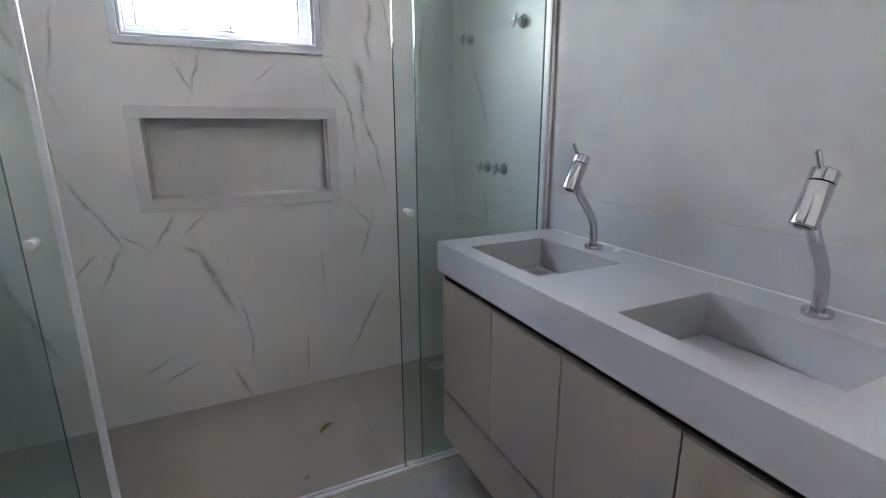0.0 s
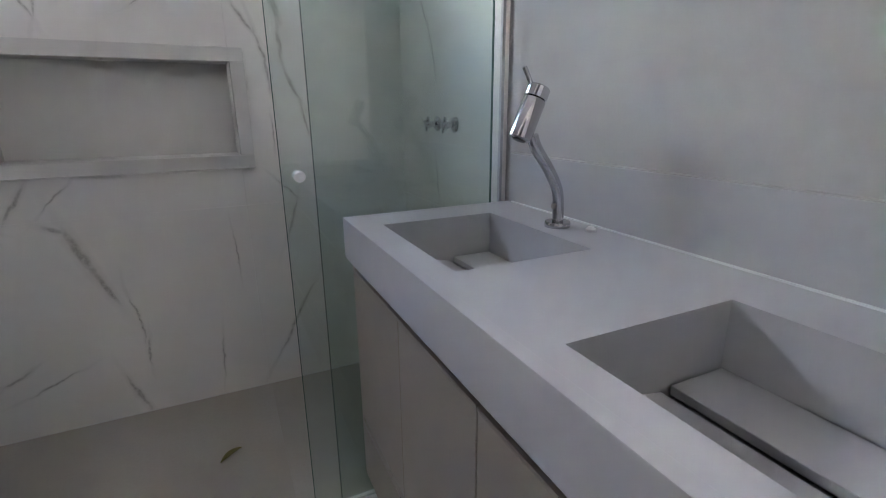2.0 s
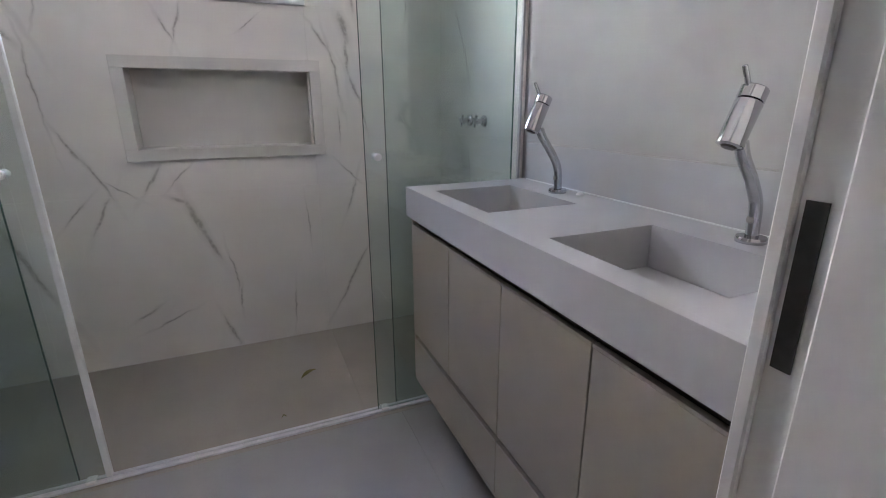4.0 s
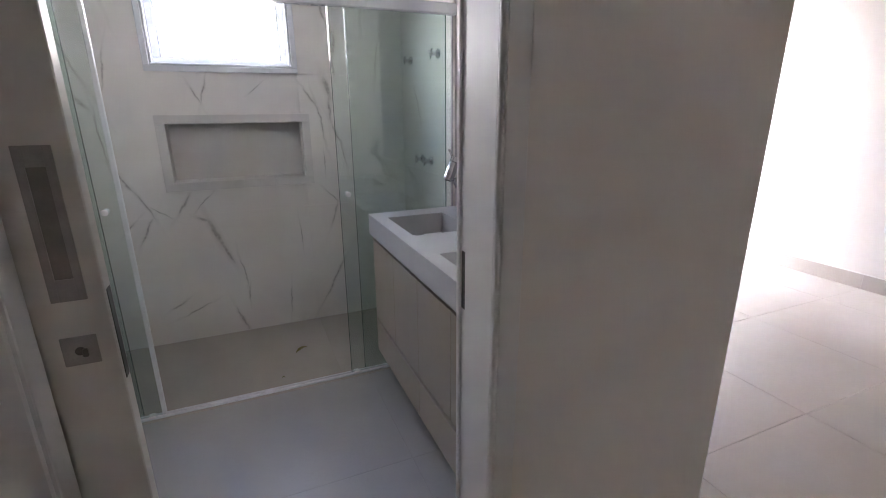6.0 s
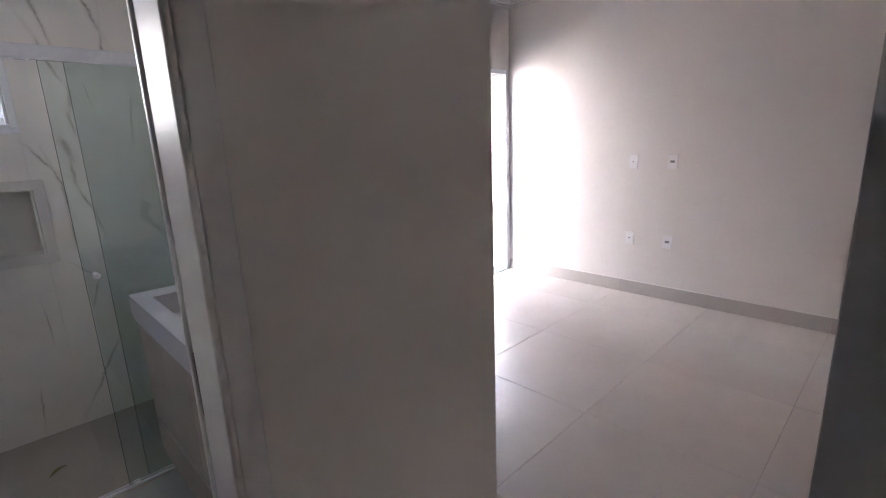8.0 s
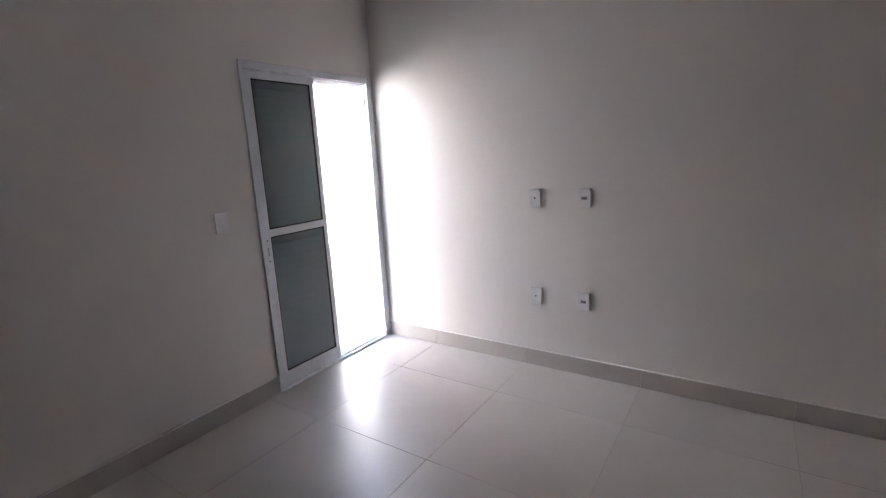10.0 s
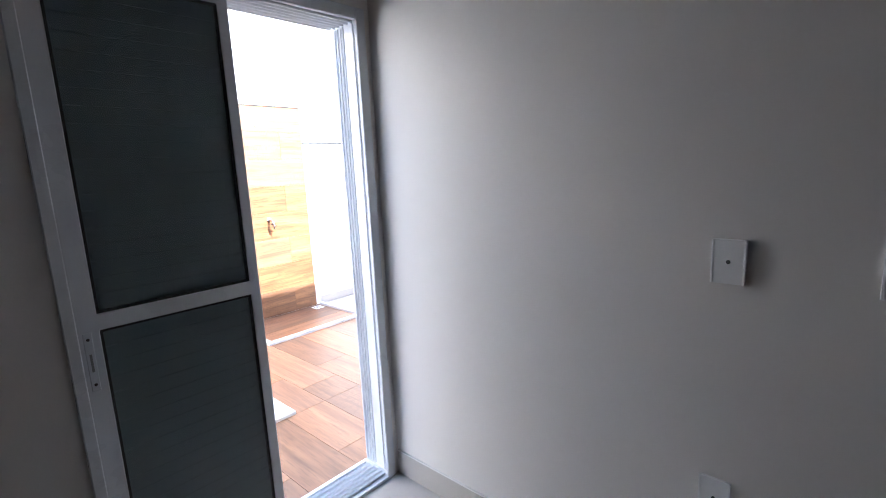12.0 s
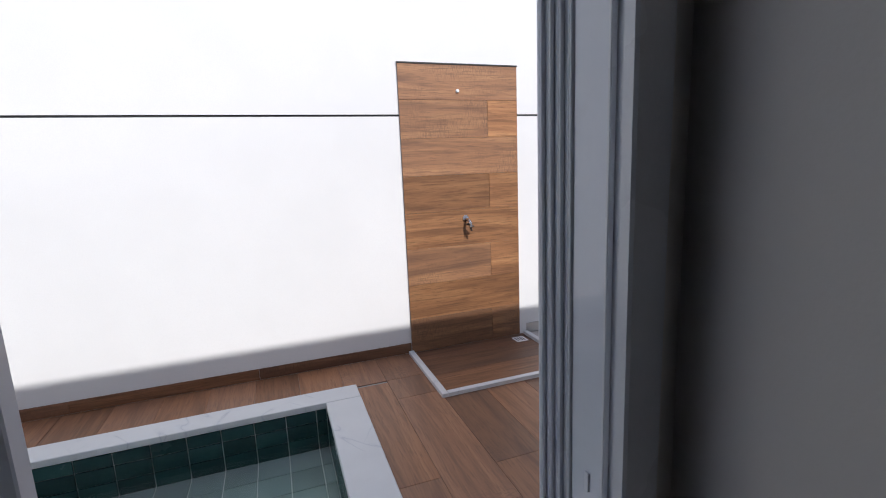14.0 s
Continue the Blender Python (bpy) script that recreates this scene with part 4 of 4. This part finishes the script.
def face_plate(name, label, centre, normal, kind):
    """A bevelled wall plate of 75 x 118 mm with its insert."""
    ob = thing(name, centre, label, "outlet" if kind != "switch" else "switch", "wall plates" if kind != "switch" else "")
    m = Matrix.Translation(centre) @ (Matrix.Identity(4) if normal == "y" else pose(0, 0, 0, 0, 0, -90)) @ Matrix.Diagonal((1, 0.82, 1, 1))
    # local: plate lies in x-z, and looks along -y

    def put(name2, bm, mat, label2=""):
        bmesh.ops.transform(bm, matrix=m, verts=bm.verts)
        return part(name2, bm, mat, ob, label2, False)
    put("plate", box((-0.0385, -0.013, -0.060), (0.0385, 0.0, 0.060), 0.0025, 2), PLASTIC)
    for s in (-1, 1):
        put("side_trim", box((s * 0.0375 - 0.003, -0.0145, -0.0585), (s * 0.0375 + 0.003, -0.0005, 0.0585), 0.001), PLASTIC)
    if kind == "tv":
        put("socket_ring", lathe_bm(bmesh.new(), (0, -0.0128, 0), (0, -1, 0), ((0, 0.009), (0.0015, 0.008)), 20), PLASTIC)
        put("socket_hole", lathe_bm(bmesh.new(), (0, -0.0143, 0), (0, -1, 0), ((0, 0.0055), (0.0006, 0.0055)), 16), DARK_HOLE)
    elif kind == "power":
        put("insert", box((-0.023, -0.0155, -0.014), (0.023, -0.0132, 0.014), 0.001), PLASTIC)
        put("socket_well", box((-0.018, -0.0162, -0.010), (0.018, -0.0156, 0.010), 0.0002), SOCKET)
        for k in (-1, 0, 1):
            put("pin_hole", lathe_bm(bmesh.new(), (0.0095 * k, -0.0163, -0.003 * (k == 0)), (0, -1, 0), ((0, 0.0026), (0.0005, 0.0026)), 12), DARK_HOLE)
    else:
        put("rocker_frame", box((-0.013, -0.0145, -0.020), (0.013, -0.0130, 0.020), 0.001), PLASTIC)
        put("rocker", box((-0.010, -0.0175, -0.017), (0.010, -0.0146, 0.017), 0.0012), PLASTIC)
    return ob


for (y, z), kind in {(-0.466, 1.238): "tv", (-0.805, 1.241): "power", (-0.466, 0.538): "tv", (-0.807, 0.538): "power"}.items():
    face_plate("wall_outlet", {"tv": "white aerial socket plate with one round hole", "power": "white power socket plate with a three-pin insert"}[kind], (RX1, y, z), "x", kind)
face_plate("light_switch", "white light switch plate with one rocker", (1.971, RY1, 1.231), "y", "switch")

# tile skirting, one piece after another
SK_H = 0.120
sk = thing("baseboard", (RX1, 0.0, 0.0), "greige porcelain tile skirting with a pale top joint", "baseboard", kind="structure")
joints_y = [RY1 - 0.012] + [0.428 - 0.808 * k for k in range(6)] + [RY0]
for a, b in zip(joints_y, joints_y[1:]):
    part("skirting_tile", box((RX1 - 0.011, b + 0.0008, 0.0005), (RX1 - 0.0004, a - 0.0008, SK_H), 0.0008), TILE, sk)
joints_x = [T0 - 0.001, 2.125, 1.317, 0.509, CORNER]
for a, b in zip(joints_x, joints_x[1:]):
    part("skirting_tile", box((b + 0.0008, RY1 - 0.011, 0.0005), (a - 0.0008, RY1 - 0.0004, SK_H), 0.0008), TILE, sk)
part("top_joint", box((RX1 - 0.010, RY0, SK_H), (RX1 - 0.0004, RY1 - 0.012, SK_H + 0.006)), CEILING, sk)
part("top_joint", box((CORNER, RY1 - 0.010, SK_H), (T0 - 0.001, RY1 - 0.0004, SK_H + 0.006)), CEILING, sk)

# ---- garden ----
PO_X0, PO_X1, PO_Y0, PO_Y1 = -0.6, 3.471, 2.012, 3.758     # coping, outside
PI_X0, PI_X1, PI_Y0, PI_Y1 = -0.35, 3.238, 2.245, 3.568  # coping, inside
POOL_Z, WATER_Z = -0.375, -0.215
G = 60.0
bm = bmesh.new()
zs = (-0.30, DECK - 0.006)
for a, b in (((-6, OUT), (9.5, PI_Y0 - 0.02)), ((-6, PI_Y1 + 0.02), (9.5, YARD_Y + 0.2)), ((-6, PI_Y0 - 0.02), (PI_X0 - 0.02, PI_Y1 + 0.02)), ((PI_X1 + 0.02, PI_Y0 - 0.02), (9.5, PI_Y1 + 0.02))):
    box_bm(bm, (a[0], a[1], zs[0]), (b[0], b[1], zs[1]))
deck = structure("pavement_deck", bm, GROUT, "wood-look porcelain plank paving of the yard", "paving")
structure("ground", plate_with_holes([-400.0, -0.56, 3.445, 400.0], [-400.0, 2.04, 3.775, 400.0], [(1, 1)], -0.33, -0.301), GROUT, "bare plain ground around the house", "ground")
structure("foundation", box((BX0 - 0.15, RY0 - 0.15, -0.3), (RX1 + 0.15, OUT - 0.001, -0.101)), GROUT, "plain concrete base under the house", "foundation")
structure("wall_yard", box((-6, YARD_Y, -0.3), (9.5, YARD_Y + 0.15, 1.852)), PAINT_OUT, "white rendered lower part of the yard wall", "wall")
structure("wall_yard_upper", box((-6, YARD_Y, 1.868), (9.5, YARD_Y + 0.15, 3.9)), PAINT_OUT, "white rendered upper part of the yard wall", "wall")
# groove bottom coloured black in place of the shade inside it
structure("trim_groove", box((-6, YARD_Y + 0.008, 1.8522), (9.5, YARD_Y + 0.149, 1.8678)), GASKET_AND_SHADE, "groove along the yard wall, its shadow painted black", "groove")
for x, nm in ((-6.15, "wall_yard_west"), (9.5, "wall_yard_east")):
    structure(nm, box((x, OUT - 0.1, -0.3), (x + 0.15, YARD_Y + 0.15, 3.9)), PAINT_OUT, "white rendered yard end wall", "wall")
cope = thing("pool_coping", (1.5, 3.0, DECK), "pale marble coping slabs round the pool", "coping")
CZ = DECK + 0.022


def cope_run(p, q, n, axis):
    for k in range(n):
        a = [p[0], p[1], DECK - 0.02]
        b = [q[0], q[1], CZ]
        i = 0 if axis == "x" else 1
        step = (q[i] - p[i]) / n
        a[i], b[i] = p[i] + k * step + 0.001, p[i] + (k + 1) * step - 0.001
        part("slab", box(a, b, 0.004), COPING, cope)


cope_run((PO_X0, PI_Y1), (PO_X1, PO_Y1), 2, "x")
cope_run((PO_X0, PO_Y0), (PO_X1, PI_Y0), 2, "x")
cope_run((PI_X1, PI_Y0 + 0.001), (PO_X1, PI_Y1 - 0.001), 1, "y")
cope_run((PO_X0, PI_Y0 + 0.001), (PI_X0, PI_Y1 - 0.001), 1, "y")
bm = bmesh.new()
for a, b in (((PI_X0 - 0.2, PI_Y1 + 0.012), (PI_X1 + 0.2, PI_Y1 + 0.2)), ((PI_X0 - 0.2, PI_Y0 - 0.2), (PI_X1 + 0.2, PI_Y0 - 0.012)),
             ((PI_X0 - 0.2, PI_Y0 - 0.012), (PI_X0 - 0.012, PI_Y1 + 0.012)), ((PI_X1 + 0.012, PI_Y0 - 0.012), (PI_X1 + 0.2, PI_Y1 + 0.012))):
    box_bm(bm, (a[0], a[1], POOL_Z - 0.1), (b[0], b[1], -0.302))
    box_bm(bm, (max(a[0], PI_X0 - 0.019), max(a[1], PI_Y0 - 0.019), -0.302), (min(b[0], PI_X1 + 0.019), min(b[1], PI_Y1 + 0.019), DECK - 0.021))
box_bm(bm, (PI_X0 - 0.2, PI_Y0 - 0.2, POOL_Z - 0.2), (PI_X1 + 0.2, PI_Y1 + 0.2, POOL_Z - 0.008))
pool = structure("pool_basin", bm, GROUT_PALE, "small plunge pool lined with green stone tiles", "pool")
bm = bmesh.new()
bmesh.ops.create_grid(bm, x_segments=40, y_segments=20, size=0.5, matrix=Matrix.Translation(((PI_X0 + PI_X1) / 2, (PI_Y0 + PI_Y1) / 2, WATER_Z)) @ Matrix.Diagonal((PI_X1 - PI_X0 + 0.02, PI_Y1 - PI_Y0 + 0.02, 1, 1)))
for v in bm.verts:
    v.co.z += 0.002 * noise.noise(v.co * 3.0)
water = new("water_pool", mesh_of("water_pool", bm, WATER, closed=False))
tagged(water, "clear still greenish pool water", "water", kind="structure")
water.visible_shadow = False

# shower corner in the yard
PNX0, PNX1, PNZ = 4.018, 5.042, 2.245
panel = thing("outdoor_shower", (4.65, YARD_Y, DECK), "wood-look porcelain shower panel on the yard wall", "shower panel")
part("backing", box((PNX0 + 0.002, YARD_Y - 0.010, DECK), (PNX1 - 0.002, YARD_Y - 0.0005, PNZ - 0.002)), GROUT, panel)
# thin dark strip along the panel's upper edge
part("top_cap", box((PNX0 - 0.002, YARD_Y - 0.024, PNZ), (PNX1 + 0.002, YARD_Y - 0.0005, PNZ + 0.010)), STEEL_DARK, panel)
tap_out = thing("garden_tap", (4.541, YARD_Y - 0.02, 1.007), "chrome wall tap with a dark handle on the shower panel", "tap")
part("flange", lathe_bm(bmesh.new(), (4.541, YARD_Y - 0.020, 1.022), (0, -1, 0), ((0, 0.030), (0.006, 0.028), (0.012, 0.014)), 20), CHROME, tap_out, smooth=True)
part("spout", tube_bm(bmesh.new(), ((4.541, YARD_Y - 0.03, 1.022), (4.543, YARD_Y - 0.07, 1.017), (4.548, YARD_Y - 0.10, 0.997), (4.553, YARD_Y - 0.105, 0.957)), 0.012, 12), CHROME, tap_out, smooth=True)
bm = bmesh.new()
rod_bm(bm, (4.526, YARD_Y - 0.075, 0.982), (4.586, YARD_Y - 0.085, 0.957), 0.008, n=10)
rod_bm(bm, (4.548, YARD_Y - 0.08, 0.992), (4.566, YARD_Y - 0.085, 0.922), 0.008, n=10)
part("handle", bm, STEEL_DARK, tap_out, "dark metal cross handle", True)
inlet = thing("shower_inlet", (4.505, YARD_Y - 0.02, 2.046), "small white shower pipe outlet on the panel", "pipe outlet")
part("cap", lathe_bm(bmesh.new(), (4.505, YARD_Y - 0.020, 2.046), (0, -1, 0), ((0, 0.014), (0.012, 0.014), (0.016, 0.010)), 16), PLASTIC, inlet, smooth=True)

KX, KY = 4.004, 3.364
kerb = thing("kerb", (4.6, 3.5, DECK), "white marble kerb framing the outdoor shower floor", "kerb")
part("kerb_strip", box((KX - 0.022, KY - 0.022, DECK - 0.004), (KX + 0.022, YARD_Y - 0.03, DECK + 0.028), 0.003), COPING, kerb)
part("kerb_strip", box((KX + 0.023, KY - 0.022, DECK - 0.004), (5.07, KY + 0.022, DECK + 0.028), 0.003), COPING, kerb)
part("kerb_strip", box((5.072, KY - 0.022, DECK - 0.004), (5.116, YARD_Y - 0.03, DECK + 0.028), 0.003), COPING, kerb)
dr = thing("yard_drain", (4.97, 4.05, DECK), "square white floor drain of the outdoor shower", "drain")
part("plate", box((4.92, 4.00, DECK + 0.0005), (5.03, 4.11, DECK + 0.005), 0.0015), PLASTIC, dr)
for k in range(4):
    part("slot", box((4.935 + 0.022 * k, 4.02, DECK + 0.0052), (4.944 + 0.022 * k, 4.09, DECK + 0.0058)), DARK_HOLE, dr)
bb = thing("baseboard_yard", (2.0, YARD_Y, DECK), "wood-look plank skirting along the yard wall", "baseboard", kind="structure")
xs = [PNX0 - 0.002 - 1.2 * k for k in range(6)]
for a, b in zip(xs, xs[1:]):
    # skirting colour includes the shade at the wall's foot
    part("skirting_plank", box((b + 0.001, YARD_Y - 0.010, DECK), (a - 0.001, YARD_Y - 0.0005, DECK + 0.085), 0.001), WOOD_BROWN_SHADED, bb)
part("skirting_plank", box((5.12, YARD_Y - 0.010, DECK), (6.5, YARD_Y - 0.0005, DECK + 0.085), 0.001), TILE, bb, "grey tile skirting")

# ---- laid pieces ----
# bedroom and hall floor tiles
lay_grid("floor_tile", floor, Matrix.Identity(4), STUB_X0, RX1, RY0, RY1 - 0.001, 2.932, 0.432, 0.806, 0.808, 0.0019, 0.008, TILE)
lay_grid("floor_tile", floor_hall, Matrix.Identity(4), BX0, STUB_X0, HALL_Y0, FRONT + 0.19, 2.932, 0.432, 0.806, 0.808, 0.0019, 0.008, TILE)
lay_grid("floor_tile", floor_bath, Matrix.Identity(4), BX0, BX1, BY0 + 0.005, 0.004, -2.9, -1.9, 1.2, 1.2, 0.0005, 0.006, TILE_BATH_DIM)
lay_grid("floor_tile", floor_shower, Matrix.Identity(4), BX0, BX1, 0.006, BY1, -0.632, -0.35, 1.2, 1.2, 0.0005, 0.006, TILE_SHOWER_DIM)

# veined wall tiles, cut round window and niche
WALL_Y = pose(0, BY1, 0, 90, 0, 0)       # plane: x across, z up, looking to -y


def wall_pieces(x0, x1, z0, z1):
    lay("wall_tile", wall_north_bath, WALL_Y @ pose((x0 + x1) / 2, (z0 + z1) / 2, 0), x1 - x0 - 0.0005, z1 - z0 - 0.0005, 0.012, WALL_MARBLE)


for x0, x1, z0, z1 in ((BX0, -1.84, 0.0, 0.80), (-1.84, -0.638, 0.0, 0.80), (-0.638, BX1, 0.0, 0.80), (BX0, -1.84, 0.80, 1.60), (BX0, -1.84, 1.60, 2.60),
                       (-0.638, BX1, 0.80, 1.60), (-0.638, BX1, 1.60, 2.60)):
    wall_pieces(x0, x1, z0, z1)
# the two large tiles cut out round the niche and the window
for zs, hole in (((0.80, 0.975, 1.350, 1.60), (1, 1)), ((1.60, 1.620, 2.218, 2.60), (1, 1))):
    bm = plate_with_holes([-1.8398, -1.410, -0.647, -0.6382], [zs[0] + 0.0002, zs[1], zs[2], zs[3] - 0.0002], [hole], -0.012, 0.0)
    bmesh.ops.transform(bm, matrix=WALL_Y, verts=bm.verts)
    part("wall_tile", bm, WALL_MARBLE, wall_north_bath)
structure("trim_shower_joint", box((BX0, BY1 - 0.0035, -0.0005), (BX1 - 0.012, BY1 - 0.0003, 0.0028)), GROUT_PALE, "pale grout line along the foot of the tiled wall", "joint")
SIDE_R = pose(BX1 - 0.012, 0, 0, 90, 0, -90)   # looks to -x; u runs along -y
SIDE_L = pose(BX0 + 0.012, 0, 0, 90, 0, 90)
for z0, z1 in ((0.0, 0.80), (0.80, 2.60)):
    lay("wall_tile", wall_side, SIDE_R @ pose(-(0.045 + 0.854) / 2, (z0 + z1) / 2, 0), 0.807, z1 - z0 - 0.0016, 0.0115, SIDE_MARBLE)
    lay("wall_tile", wall_bath_left, SIDE_L @ pose((0.045 + 0.854) / 2, (z0 + z1) / 2, 0), 0.807, z1 - z0 - 0.0016, 0.0115, SIDE_MARBLE)

# panel planks
PANEL = pose(0, YARD_Y - 0.020, 0, 90, 0, 0)
edges_z = [PNZ] + [1.976 - 0.2945 * k for k in range(7)] + [DECK + 0.001]
for k, (z1, z0) in enumerate(zip(edges_z, edges_z[1:])):
    cuts = [PNX0, 4.768, PNX1] if k in (1, 3, 5) else [PNX0, PNX1] if k < 7 else [PNX0, 4.768, PNX1]
    for a, b in zip(cuts, cuts[1:]):
        lay("plank", panel, Matrix.Translation(-panel.location) @ PANEL @ pose((a + b) / 2, (z0 + z1) / 2, 0), b - a - 0.002, z1 - z0 - 0.002, 0.010, WOOD_X)

# deck planks: along y, with the pool and the shower floor left out
DK = Matrix.Translation((0, 0, DECK))
PW, PL = 0.303, 1.15
for i in range(-14, 16):
    x0, x1 = 3.695 + i * PW, 3.695 + (i + 1) * PW
    start = (2.305 if i % 2 == 0 else 2.58) - 2 * PL
    for j in range(5):
        y0, y1 = max(OUT + 0.001, start + j * PL), min(YARD_Y - 0.011, start + (j + 1) * PL)
        for a, b in ((y0, min(y1, PO_Y0)), (max(y0, PO_Y0), min(y1, PO_Y1)), (max(y0, PO_Y1), y1)):
            xa, xb = x0, x1
            if b > PO_Y0 + 0.01 and a < PO_Y1 - 0.01 and xa < PO_X1 and xb > PO_X0:
                if xb > PO_X1:
                    xa = PO_X1
                elif xa < PO_X0:
                    xb = PO_X0
                else:
                    continue
            if xb > KX and xa < 6.6 and b > KY:
                if xa < KX - 0.03:
                    xb = KX - 0.02
                else:
                    b = min(b, KY - 0.02)
            if b - a > 0.03 and xb - xa > 0.03:
                lay("plank", deck, DK @ pose((xa + xb) / 2, (a + b) / 2, 0), xb - xa - 0.002, b - a - 0.002, 0.006, WOOD_Y)
for k in range(3):
    y0, y1 = KY + 0.024 + k * PW, min(KY + 0.024 + (k + 1) * PW, YARD_Y - 0.022)
    lay("plank", deck, DK @ pose((KX + 5.07) / 2 + 0.012, (y0 + y1) / 2, 0), 5.07 - KX - 0.026, y1 - y0 - 0.002, 0.006, WOOD_BROWN_SHADED)

for k in range(3):
    for r in range(2):
        lay("floor_tile", deck, DK @ pose(5.119 + (k + 0.5) * 0.49, KY + 0.024 + (r + 0.5) * 0.395, 0), 0.488, 0.393, 0.006, TILE)

# pool tiles
PT = 0.192
NXT = 12
CUT = 0.068
for j in range(3):
    z1 = DECK - 0.002 - j * 0.100 if j else DECK - 0.021
    z0 = DECK - 0.002 - (j + 1) * 0.100
    lay("pool_tile", pool, pose(0, PI_Y1, 0, 90, 0, 0) @ pose(PI_X1 - CUT / 2, (z0 + z1) / 2, 0), CUT - 0.006, z1 - z0 - 0.006, 0.010, POOL_TILE)
    for i in range(NXT):
        xa = PI_X1 - CUT - (i + 1) * PT
        lay("pool_tile", pool, pose(0, PI_Y1, 0, 90, 0, 0) @ pose(xa + PT / 2, (z0 + z1) / 2, 0), PT - 0.006, z1 - z0 - 0.006, 0.010, POOL_TILE)
    for i in range(6):
        ya = PI_Y1 - (i + 1) * PT
        lay("pool_tile", pool, pose(PI_X1, 0, 0, 90, 0, -90) @ pose(-(ya + PT / 2), (z0 + z1) / 2, 0), PT - 0.006, z1 - z0 - 0.006, 0.010, POOL_TILE)
for j in range(6):
    y = PI_Y1 - (j + 0.5) * PT
    lay("pool_tile", pool, pose(PI_X1 - CUT / 2, y, POOL_Z), CUT - 0.006, PT - 0.006, 0.008, POOL_FLOOR)
    for i in range(NXT):
        lay("pool_tile", pool, pose(PI_X1 - CUT - (i + 0.5) * PT, y, POOL_Z), PT - 0.006, PT - 0.006, 0.008, POOL_FLOOR)
